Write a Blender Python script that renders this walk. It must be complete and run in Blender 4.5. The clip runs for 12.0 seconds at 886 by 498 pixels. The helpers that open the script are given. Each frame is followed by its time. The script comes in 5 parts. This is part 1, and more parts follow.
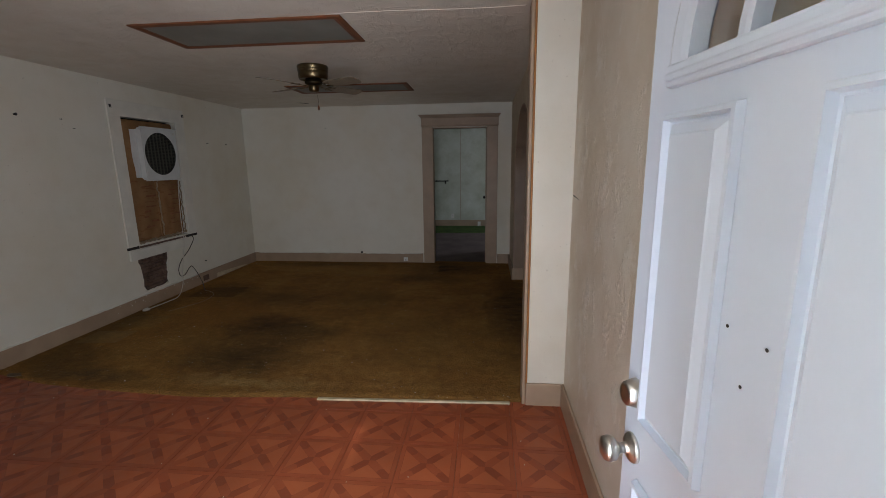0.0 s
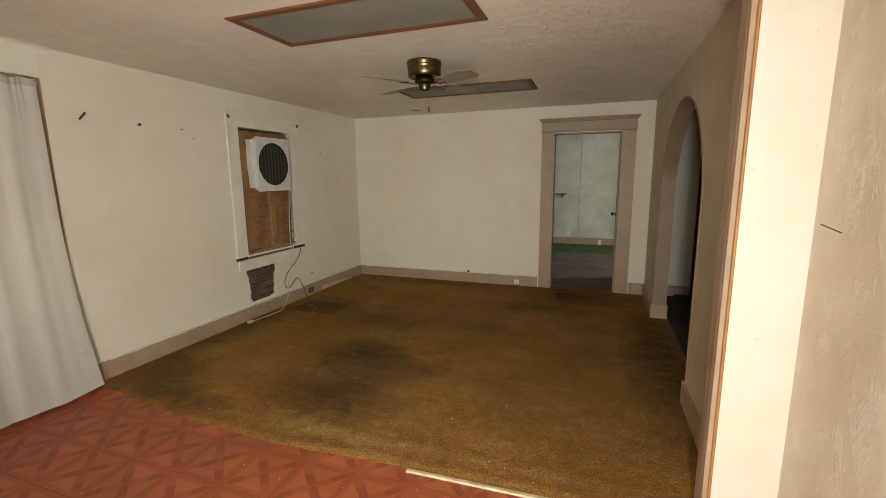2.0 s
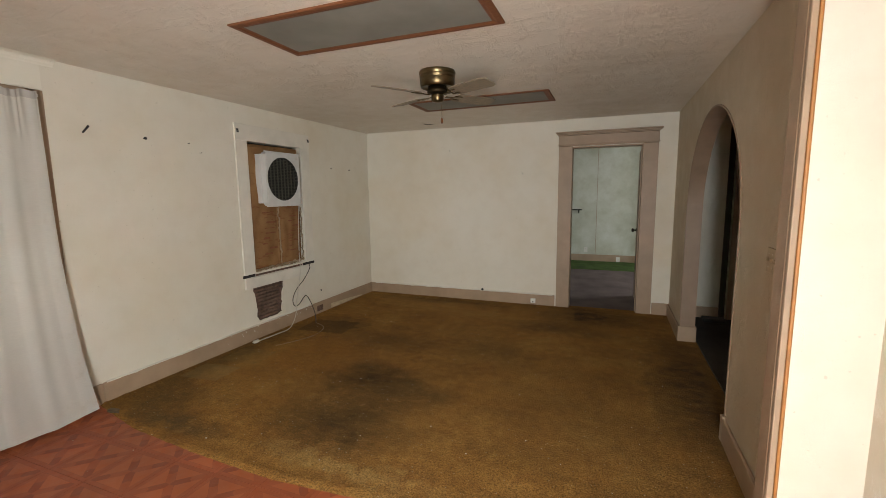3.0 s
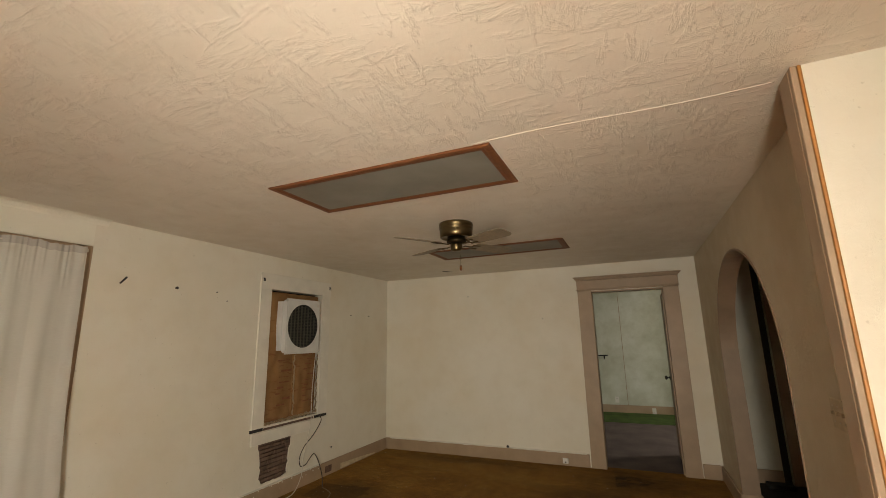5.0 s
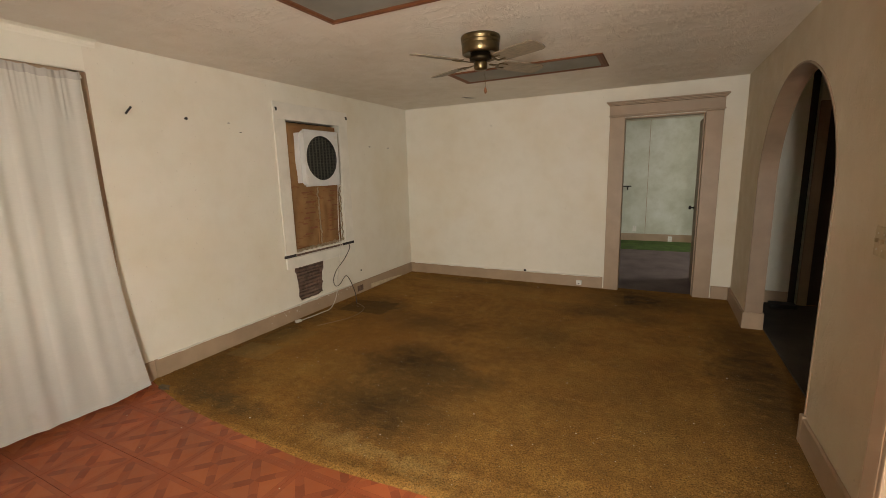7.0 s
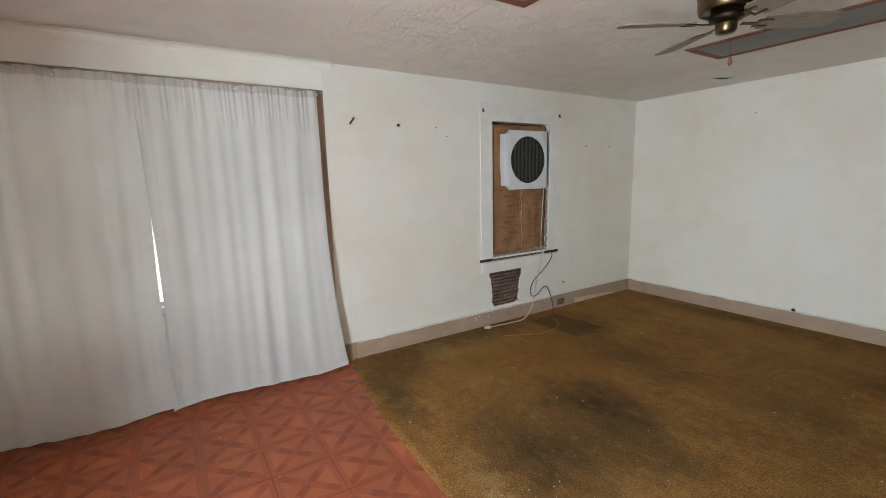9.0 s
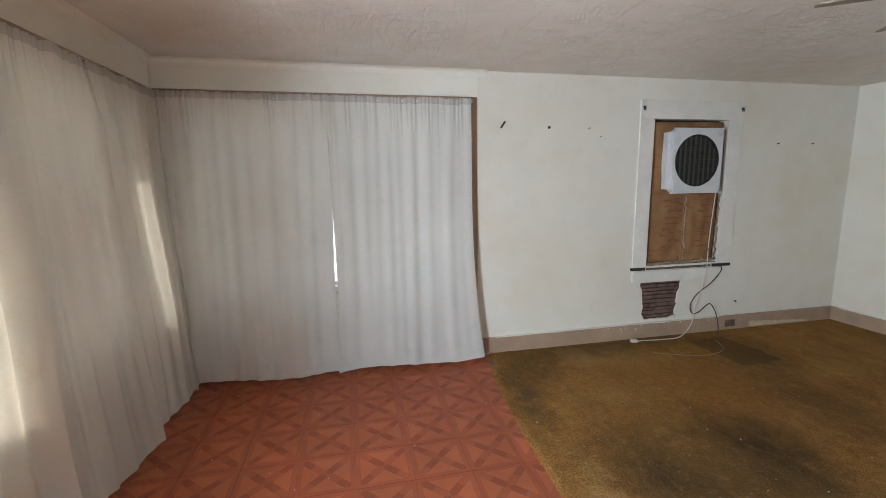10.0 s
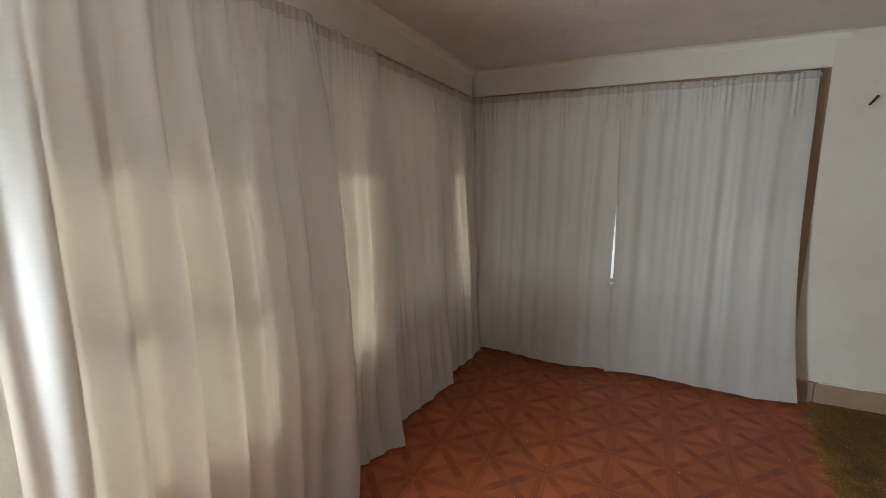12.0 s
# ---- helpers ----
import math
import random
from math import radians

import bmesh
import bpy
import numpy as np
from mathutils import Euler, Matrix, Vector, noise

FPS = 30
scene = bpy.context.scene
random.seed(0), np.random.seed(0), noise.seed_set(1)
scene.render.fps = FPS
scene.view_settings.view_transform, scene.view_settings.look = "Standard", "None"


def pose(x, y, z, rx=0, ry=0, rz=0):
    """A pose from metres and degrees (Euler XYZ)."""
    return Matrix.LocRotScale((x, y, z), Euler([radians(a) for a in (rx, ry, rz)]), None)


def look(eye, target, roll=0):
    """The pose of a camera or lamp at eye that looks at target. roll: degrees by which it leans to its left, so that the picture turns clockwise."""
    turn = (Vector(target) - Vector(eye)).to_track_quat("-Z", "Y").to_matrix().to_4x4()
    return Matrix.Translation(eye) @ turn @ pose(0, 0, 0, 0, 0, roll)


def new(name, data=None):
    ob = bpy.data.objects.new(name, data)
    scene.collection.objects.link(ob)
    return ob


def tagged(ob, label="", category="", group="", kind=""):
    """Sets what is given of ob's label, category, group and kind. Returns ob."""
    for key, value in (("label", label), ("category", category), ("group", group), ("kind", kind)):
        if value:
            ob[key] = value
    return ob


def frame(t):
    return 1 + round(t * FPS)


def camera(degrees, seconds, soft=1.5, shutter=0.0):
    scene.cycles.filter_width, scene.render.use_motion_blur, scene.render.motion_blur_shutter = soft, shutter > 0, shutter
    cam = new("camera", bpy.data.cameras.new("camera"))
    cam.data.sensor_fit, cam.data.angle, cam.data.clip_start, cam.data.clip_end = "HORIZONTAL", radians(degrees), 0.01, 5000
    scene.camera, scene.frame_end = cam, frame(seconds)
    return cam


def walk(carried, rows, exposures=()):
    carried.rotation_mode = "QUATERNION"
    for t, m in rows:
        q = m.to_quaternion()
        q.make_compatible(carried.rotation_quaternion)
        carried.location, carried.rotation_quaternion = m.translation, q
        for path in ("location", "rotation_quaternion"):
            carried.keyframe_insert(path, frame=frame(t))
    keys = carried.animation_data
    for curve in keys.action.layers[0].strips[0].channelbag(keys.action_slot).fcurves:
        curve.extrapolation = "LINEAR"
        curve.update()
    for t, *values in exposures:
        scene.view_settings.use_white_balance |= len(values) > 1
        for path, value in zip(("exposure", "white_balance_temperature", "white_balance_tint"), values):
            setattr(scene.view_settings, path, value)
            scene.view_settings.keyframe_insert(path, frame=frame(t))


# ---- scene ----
cam = camera(92.1, 12.0, soft=0.7)
PATH = [
    (0, (0.099, 0.005, 1.511), (-0.095, 1.957, 1.119), -0.7),
    (0.5, (0.112, 0.146, 1.522), (-0.077, 2.102, 1.154), -0.8),
    (1, (0.029, 0.282, 1.521), (-0.407, 2.203, 1.172), -0.8),
    (1.5, (-0.095, 0.447, 1.518), (-0.732, 2.313, 1.184), -0.9),
    (2, (-0.125, 0.669, 1.501), (-0.795, 2.524, 1.167), -0.6),
    (2.5, (-0.159, 0.825, 1.489), (-0.865, 2.667, 1.163), -0.4),
    (4.5, (-0.238, 0.865, 1.485), (-1.021, 2.686, 1.75), -0.8),
    (5, (-0.219, 0.874, 1.489), (-1.004, 2.666, 1.901), -1.1),
    (5.5, (-0.205, 0.873, 1.494), (-1.009, 2.685, 1.754), -1.2),
    (6, (-0.199, 0.869, 1.484), (-1.015, 2.693, 1.397), -1.6),
    (6.5, (-0.228, 0.9, 1.467), (-1.032, 2.707, 1.169), -1.7),
    (8.5, (-0.394, 1.356, 1.488), (-1.866, 2.669, 1.157), -1.5),
    (9, (-0.292, 1.476, 1.48), (-1.957, 2.536, 1.159), -1.4),
    (9.5, (-0.186, 1.549, 1.491), (-2.012, 2.302, 1.172), -1.1),
    (10, (-0.176, 1.513, 1.506), (-2.107, 1.925, 1.191), -0.8),
    (10.5, (-0.166, 1.521, 1.481), (-2.142, 1.558, 1.176), -0.6),
    (11, (-0.146, 1.539, 1.481), (-2.094, 1.205, 1.174), -0.4),
    (11.5, (-0.136, 1.509, 1.493), (-1.996, 0.845, 1.176), -0.4),
    (12, (-0.11, 1.531, 1.499), (-1.903, 0.707, 1.171), -0.1),
]

EXPO = [(0.0, -1.18, 6100, 12), (0.5, -1.02, 6300, 12), (0.8, -0.7, 6600, 10), (1.2, -0.25, 7400, 11), (1.5, 0.0, 7900, 12), (2.0, 0.15, 7500, 10), (2.5, 0.25, 6700, 10), (4.5, -0.05, 8500, 10),
        (5.5, -0.22, 8600, 11), (6.0, 0.05, 8500, 12), (6.5, 0.2, 8400, 13), (8.5, 0.55, 6000, 8), (9.5, 0.62, 5700, 8), (10.5, 0.38, 5600, 6), (11.5, 0.05, 5550, 3), (12.0, -0.35, 5950, 6)]
walk(cam, [(t, look(eye, target, roll)) for t, eye, target, roll in PATH], EXPO)

# ---- world, sun, daylight ----
SUN_EL, SUN_AZ = 38.0, 172.0          # elevation, compass bearing of the sun (y is north)
world = bpy.data.worlds.new("sky")
scene.world = world
world.use_nodes = True
wn = world.node_tree
sky = wn.nodes.new("ShaderNodeTexSky")
sky.sky_type = "NISHITA"
sky.sun_disc = False
sky.sun_elevation = radians(SUN_EL)
sky.sun_rotation = radians(SUN_AZ)
wn.links.new(sky.outputs[0], wn.nodes["Background"].inputs[0])
wn.nodes["Background"].inputs[1].default_value = 0.15

sun = new("sun", bpy.data.lights.new("sun", "SUN"))
sun.data.energy = 3.2
sun.data.angle = radians(0.6)
sun.data.color = (1.0, 0.94, 0.84)
sv = Vector((math.sin(radians(SUN_AZ)) * math.cos(radians(SUN_EL)), math.cos(radians(SUN_AZ)) * math.cos(radians(SUN_EL)), math.sin(radians(SUN_EL))))
sun.matrix_world = look(sv * 30, (0, 0, 0))


def area(name, eye, target, w, h, watts, col):
    ob = new(name, bpy.data.lights.new(name, "AREA"))
    ob.data.shape, ob.data.size, ob.data.size_y, ob.data.energy, ob.data.color = "RECTANGLE", w, h, watts, col
    ob.matrix_world = look(eye, target)
    return ob


area("doorway_daylight", (-0.04, -0.08, 1.1), (-2.3, 1.28, 0.95), 0.58, 1.9, 180, (0.90, 0.95, 1.0))
area("west_window_daylight", (-3.95, 1.37, 1.35), (0, 1.37, 1.35), 1.9, 1.4, 9.5, (0.95, 0.97, 1.0))
area("front_window_daylight", (-2.0, -0.25, 1.35), (-2.0, 3.0, 1.35), 2.7, 1.4, 8, (1.0, 0.87, 0.66))
area("back_window_daylight", (2.75, 8.6, 1.4), (0, 8.6, 1.3), 1.2, 1.3, 45, (0.95, 0.98, 1.0))

# ---- materials ----


class Mat:
    """A node material with a principled surface and short helpers."""

    def __init__(self, name, rough=0.6, metal=0.0, spec=0.5):
        self.m = bpy.data.materials.new(name)
        self.m.use_nodes = True
        self.t = self.m.node_tree
        self.n, self.l = self.t.nodes, self.t.links
        self.b = self.n["Principled BSDF"]
        self.b.inputs["Roughness"].default_value = rough
        self.b.inputs["Metallic"].default_value = metal
        self.b.inputs["Specular IOR Level"].default_value = spec
        self.co = self.n.new("ShaderNodeTexCoord")

    def mapped(self, sx=1, sy=1, sz=1, rz=0):
        mp = self.n.new("ShaderNodeMapping")
        mp.inputs["Scale"].default_value = (sx, sy, sz)
        mp.inputs["Rotation"].default_value = (0, 0, radians(rz))
        self.l.new(self.co.outputs["Object"], mp.inputs[0])
        return mp.outputs[0]

    def noise(self, scale, detail=4, rough=0.55, vec=None, distort=0.0):
        nd = self.n.new("ShaderNodeTexNoise")
        nd.inputs["Scale"].default_value, nd.inputs["Detail"].default_value = scale, detail
        nd.inputs["Roughness"].default_value, nd.inputs["Distortion"].default_value = rough, distort
        self.l.new(vec or self.co.outputs["Object"], nd.inputs["Vector"])
        return nd.outputs[0]

    def voronoi(self, scale, vec=None, feature="F1"):
        nd = self.n.new("ShaderNodeTexVoronoi")
        nd.feature = feature
        nd.inputs["Scale"].default_value = scale
        self.l.new(vec or self.co.outputs["Object"], nd.inputs["Vector"])
        return nd.outputs[0]

    def ramp(self, fac, *stops):
        nd = self.n.new("ShaderNodeValToRGB")
        els = nd.color_ramp.elements
        while len(els) < len(stops):
            els.new(0.5)
        for e, (p, c) in zip(els, stops):
            e.position = p
            e.color = (*c, 1) if isinstance(c, tuple) else (c, c, c, 1)
        self.l.new(fac, nd.inputs[0])
        return nd.outputs[0]

    def mix(self, fac, a, b, how="MIX"):
        nd = self.n.new("ShaderNodeMix")
        nd.data_type, nd.blend_type = "RGBA", how
        for sock, v in ((nd.inputs[0], fac), (nd.inputs[6], a), (nd.inputs[7], b)):
            if isinstance(v, tuple):
                sock.default_value = (*v, 1)
            elif isinstance(v, (int, float)):
                sock.default_value = v
            else:
                self.l.new(v, sock)
        return nd.outputs[2]

    def math(self, op, a, b=0.0):
        nd = self.n.new("ShaderNodeMath")
        nd.operation = op
        for sock, v in ((nd.inputs[0], a), (nd.inputs[1], b)):
            if isinstance(v, (int, float)):
                sock.default_value = v
            else:
                self.l.new(v, sock)
        return nd.outputs[0]

    def random(self):
        return self.n.new("ShaderNodeObjectInfo").outputs["Random"]

    def base(self, c):
        if isinstance(c, tuple):
            self.b.inputs["Base Color"].default_value = (*c, 1)
        else:
            self.l.new(c, self.b.inputs["Base Color"])
        return self

    def rough(self, v):
        self.l.new(v, self.b.inputs["Roughness"])
        return self

    def bump(self, h, strength=0.3, dist=0.01):
        nd = self.n.new("ShaderNodeBump")
        nd.inputs["Strength"].default_value, nd.inputs["Distance"].default_value = strength, dist
        self.l.new(h, nd.inputs["Height"])
        self.l.new(nd.outputs[0], self.b.inputs["Normal"])
        return self


def plain(name, col, rough=0.6, metal=0.0, var=0.12, scale=6.0, bump=0.15, bscale=60.0, dist=0.003):
    """A painted or bare surface with blotches and a fine relief."""
    k = Mat(name, rough, metal)
    dark = tuple(c * (1 - var) for c in col)
    lite = tuple(min(1, c * (1 + var * 0.6)) for c in col)
    n = k.noise(scale, 5)
    k.base(k.ramp(n, (0.3, dark), (0.7, lite)))
    k.bump(k.noise(bscale, 4), bump, dist)
    return k.m


def plaster(name, col, dirt, strokes=0.35, rough=0.55):
    """Hand-trowelled painted plaster with faint smears and stains."""
    k = Mat(name, rough)
    big = k.noise(0.9, 4, 0.6)
    mid = k.noise(5.0, 5, 0.6)
    c = k.ramp(big, (0.34, tuple(0.6 * p + 0.4 * q for p, q in zip(dirt, col))), (0.50, tuple(0.2 * p + 0.8 * q for p, q in zip(dirt, col))), (0.64, col))
    c = k.mix(k.ramp(mid, (0.45, 0.0), (0.75, 0.18)), c, tuple(v * 0.8 for v in dirt))
    spots = k.ramp(k.noise(38.0, 2, 0.5), (0.70, 0.0), (0.76, 0.35))
    c = k.mix(spots, c, tuple(v * 0.55 for v in dirt))
    k.base(c)
    # overlapping trowel passes: stretched ridges in patches, over a fine grain
    a = k.ramp(k.noise(2.6, 8, 0.68, k.mapped(1.0, 2.8, 1.4, 24), 0.3), (0.47, 0.0), (0.53, 0.55), (0.545, 1.0), (0.57, 0.6))
    b = k.ramp(k.noise(3.4, 8, 0.70, k.mapped(2.8, 1.0, 1.2, -18), 0.2), (0.52, 0.0), (0.56, 0.5), (0.57, 1.0), (0.60, 0.45))
    fine = k.noise(38.0, 5, 0.65)
    wide = k.noise(7.0, 3, 0.5)
    h = k.math("ADD", k.math("MULTIPLY", k.math("ADD", a, b), strokes), k.math("MULTIPLY", k.math("ADD", fine, wide), 0.25))
    k.bump(h, 0.5, 0.003 + 0.006 * strokes)
    k.rough(k.ramp(k.noise(6, 4), (0.35, rough - 0.12), (0.65, rough + 0.15)))
    return k.m


M_WALL = plaster("cream_plaster", (0.74, 0.71, 0.62), (0.66, 0.585, 0.44), 0.12)
# wall plaster lightened for headers and coves; missing light put into its colour
M_HEAD = plaster("lightened_cream_plaster", (0.78, 0.76, 0.67), (0.72, 0.65, 0.51), 0.10)
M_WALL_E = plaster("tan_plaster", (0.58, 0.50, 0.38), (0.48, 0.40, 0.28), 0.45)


def smeared():
    """Trowelled wall with glossy pale smears and tan stains."""
    k = Mat("smeared_porch_plaster", 0.5)
    big = k.noise(1.3, 5, 0.6)
    c = k.ramp(big, (0.34, (0.58, 0.495, 0.37)), (0.62, (0.70, 0.65, 0.555)))
    sm = k.ramp(k.noise(5.5, 8, 0.72, k.mapped(1.0, 1.3, 0.75), 0.3), (0.53, 0.0), (0.62, 1.0))
    edge = k.noise(45, 6, 0.75)
    m = k.math("MULTIPLY", sm, k.ramp(edge, (0.38, 0.25), (0.6, 1.0)))
    c = k.mix(k.math("MULTIPLY", m, 0.38), c, (0.80, 0.78, 0.73))
    k.base(c)
    k.rough(k.ramp(m, (0.0, 0.55), (1.0, 0.27)))
    k.bump(k.math("ADD", k.math("MULTIPLY", sm, 0.55), k.math("ADD", k.math("MULTIPLY", edge, 0.5), k.noise(9, 4))), 0.5, 0.006)
    return k.m


M_PORCH = smeared()
M_CEIL = plaster("troweled_ceiling", (0.70, 0.64, 0.55), (0.60, 0.53, 0.43), 0.52, 0.44)


def mottled():
    k = Mat("mottled_back_wall", 0.6)
    n = k.noise(1.7, 6, 0.65)
    c = k.ramp(n, (0.32, (0.44, 0.47, 0.38)), (0.50, (0.56, 0.59, 0.51)), (0.70, (0.67, 0.70, 0.65)))
    k.base(k.mix(k.ramp(k.noise(6, 5), (0.5, 0.0), (0.7, 0.3)), c, (0.40, 0.40, 0.30)))
    k.bump(k.noise(20, 5), 0.3, 0.004)
    return k.m


M_BACK = mottled()
M_TRIM = plain("tan_brown_trim_paint", (0.37, 0.262, 0.175), 0.45, 0, 0.14, 5, 0.12)
# trim paint darkened, with the shade under the arch put into the colour
M_ARCH = plain("shaded_tan_arch_paint", (0.29, 0.20, 0.135), 0.5, 0, 0.2, 5, 0.15)
M_TRIM_W = plain("cream_trim_paint", (0.72, 0.69, 0.61), 0.5, 0, 0.1, 6, 0.2, 40)
M_WOOD = plain("orange_varnished_wood", (0.42, 0.18, 0.05), 0.4, 0, 0.25, 12)
M_DARK = plain("dark_void", (0.03, 0.026, 0.022), 0.9)
# white paint with the blue of the skylight put into its colour
M_DOOR = plain("sky_tinted_door_paint", (0.69, 0.755, 0.87), 0.34, 0, 0.03, 4, 0.04, 90, 0.001)
M_GROUND = plain("dry_ground", (0.22, 0.19, 0.14), 0.95, 0, 0.3, 0.8)


def carpet_mat():
    k = Mat("stained_gold_carpet", 0.95, 0, 0.12)
    fine = k.noise(110.0, 4, 0.8)
    clump = k.noise(16.0, 5, 0.7)
    mid = k.noise(2.0, 7, 0.72)
    streak = k.noise(3.0, 4, 0.6, k.mapped(0.35, 1.6, 1, 4))
    c = k.ramp(mid, (0.26, (0.25, 0.112, 0.029)), (0.5, (0.36, 0.178, 0.043)), (0.76, (0.46, 0.255, 0.072)))
    c = k.mix(k.ramp(streak, (0.42, 0.16), (0.6, 0.0)), c, (0.13, 0.085, 0.03))
    # spills, traffic wear, darker wall edges, painted side room shade (1.3, 4.4): centre x, y, half widths, depth,
    # colour
    nz = k.n.new("ShaderNodeTexNoise")
    nz.inputs["Scale"].default_value, nz.inputs["Detail"].default_value, nz.inputs["Roughness"].default_value = 3.6, 8, 0.72
    k.l.new(k.co.outputs["Object"], nz.inputs["Vector"])
    sc = k.n.new("ShaderNodeVectorMath")
    sc.operation = "MULTIPLY_ADD"
    k.l.new(nz.outputs["Color"], sc.inputs[0])
    sc.inputs[1].default_value = (0.7, 0.7, 0)
    k.l.new(k.co.outputs["Object"], sc.inputs[2])
    broken = k.ramp(k.noise(6.5, 8, 0.75, k.mapped(1.0, 1.5, 1, 25)), (0.32, 0.5), (0.58, 1.0))
    for x, y, rx, ry, depth, col in (
            (-1.85, 3.35, 0.75, 0.85, 0.55, (0.10, 0.060, 0.022)), (-2.35, 4.1, 0.9, 0.7, 0.5, (0.20, 0.085, 0.023)), (-0.3, 3.6, 0.9, 1.2, 0.4, (0.22, 0.125, 0.035)), (-1.95, 3.70, 0.52, 0.36, 0.84, (0.036, 0.024, 0.012)), (-1.55, 3.55, 0.45, 0.32, 0.7, (0.06, 0.040, 0.017)), (-1.82, 3.02, 0.58, 0.40, 0.82, (0.045, 0.030, 0.014)), (-2.2, 4.55, 0.65, 0.35, 0.55, (0.10, 0.055, 0.020)),
            (-0.45, 6.05, 0.80, 0.45, 0.92, (0.028, 0.020, 0.013)), (-0.7, 5.5, 0.7, 0.3, 0.6, (0.07, 0.045, 0.02)), (0.42, 4.4, 0.34, 1.7, 0.88, (0.036, 0.024, 0.013)), (-3.0, 4.75, 0.55, 0.40, 0.75, (0.05, 0.032, 0.014)),
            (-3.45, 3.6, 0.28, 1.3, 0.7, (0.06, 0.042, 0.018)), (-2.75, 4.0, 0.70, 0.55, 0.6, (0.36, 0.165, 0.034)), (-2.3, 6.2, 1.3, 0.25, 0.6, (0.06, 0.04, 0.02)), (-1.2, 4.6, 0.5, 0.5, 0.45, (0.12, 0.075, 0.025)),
            (1.3, 4.4, 0.7, 2.0, 0.85, (0.04, 0.03, 0.02)), (-2.85, 2.66, 0.6, 0.16, 0.7, (0.06, 0.055, 0.035)), (-3.2, 2.9, 0.4, 0.3, 0.6, (0.075, 0.055, 0.025)), (-1.6, 2.62, 0.7, 0.09, 0.55, (0.48, 0.33, 0.13))):
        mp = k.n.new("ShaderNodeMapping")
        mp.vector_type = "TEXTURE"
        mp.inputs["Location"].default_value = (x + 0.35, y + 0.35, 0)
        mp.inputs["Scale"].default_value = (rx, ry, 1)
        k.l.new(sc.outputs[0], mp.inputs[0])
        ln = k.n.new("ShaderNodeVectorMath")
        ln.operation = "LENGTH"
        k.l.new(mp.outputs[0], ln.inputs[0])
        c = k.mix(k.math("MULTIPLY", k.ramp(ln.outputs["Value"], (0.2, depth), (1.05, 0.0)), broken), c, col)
    c = k.mix(k.ramp(clump, (0.36, 0.22), (0.56, 0.0)), c, (0.11, 0.058, 0.018))
    c = k.mix(k.ramp(clump, (0.58, 0.0), (0.74, 0.25)), c, (0.55, 0.35, 0.13))
    c = k.mix(k.ramp(fine, (0.36, 0.8), (0.56, 0.0)), c, (0.06, 0.034, 0.012))
    c = k.mix(k.ramp(fine, (0.60, 0.0), (0.74, 0.5)), c, (0.60, 0.42, 0.18))
    # faded rectangles where furniture stood
    for x, y, rx, ry, depth, col in ((-3.30, 3.33, 0.20, 0.15, 0.3, (0.26, 0.19, 0.09)), (-3.28, 3.72, 0.21, 0.17, 0.25, (0.22, 0.15, 0.06)), (-3.12, 4.72, 0.30, 0.22, 0.6, (0.09, 0.05, 0.018)), (-2.3, 5.95, 0.9, 0.24, 0.22, (0.33, 0.19, 0.06)), (-0.95, 6.0, 0.42, 0.3, 0.25, (0.34, 0.18, 0.05))):
        mp = k.n.new("ShaderNodeMapping")
        mp.vector_type = "TEXTURE"
        mp.inputs["Location"].default_value = (x, y, 0)
        mp.inputs["Rotation"].default_value = (0, 0, radians(5 if rx < 0.5 else -4))
        mp.inputs["Scale"].default_value = (rx, ry, 1)
        k.l.new(k.co.outputs["Object"], mp.inputs[0])
        ab = k.n.new("ShaderNodeVectorMath")
        ab.operation = "ABSOLUTE"
        k.l.new(mp.outputs[0], ab.inputs[0])
        sp = k.n.new("ShaderNodeSeparateXYZ")
        k.l.new(ab.outputs[0], sp.inputs[0])
        mx = k.math("ADD", k.math("MAXIMUM", sp.outputs[0], sp.outputs[1]), k.math("MULTIPLY", clump, 0.12))
        c = k.mix(k.ramp(mx, (0.97, depth), (1.06, 0.0)), c, col)
    crumbs = k.ramp(k.noise(75.0, 1, 0.4), (0.765, 0.0), (0.78, 0.8))
    c = k.mix(crumbs, c, (0.5, 0.45, 0.33))
    k.base(c)
    k.bump(k.math("ADD", fine, k.math("MULTIPLY", k.noise(60, 2), 0.8)), 0.9, 0.008)
    return k.m


M_CARPET = carpet_mat()
M_CARPET_B = plain("mauve_grey_carpet", (0.15, 0.115, 0.115), 0.95, 0, 0.3, 3, 0.6, 150, 0.005)
M_GRASS = plain("green_turf_carpet", (0.06, 0.12, 0.02), 0.95, 0, 0.4, 5, 0.7, 150, 0.006)


def tile_mat(name, a, b):
    k = Mat(name, 0.42)
    r = k.random()
    grain = k.noise(30, 5, 0.6, k.mapped(1, 9, 1))
    c = k.mix(grain, a, b)
    c = k.mix(k.math("MULTIPLY", r, 0.5), c, (b[0] * 0.80, b[1] * 0.95, b[2] * 0.9))
    c = k.mix(k.ramp(k.noise(3.5, 4), (0.40, 0.35), (0.62, 0.0)), c, tuple(v * 0.55 for v in b))
    k.base(c)
    k.rough(k.ramp(k.noise(14, 4), (0.3, 0.34), (0.7, 0.6)))
    k.bump(k.noise(90, 3, 0.6, k.mapped(1, 4, 1)), 0.2, 0.002)
    return k.m


M_TILE = [tile_mat("vinyl_parquet_light", (0.48, 0.128, 0.044), (0.39, 0.094, 0.034)),
          tile_mat("vinyl_parquet_mid", (0.41, 0.098, 0.035), (0.315, 0.070, 0.026)),
          tile_mat("vinyl_parquet_dark", (0.32, 0.070, 0.027), (0.235, 0.050, 0.020))]


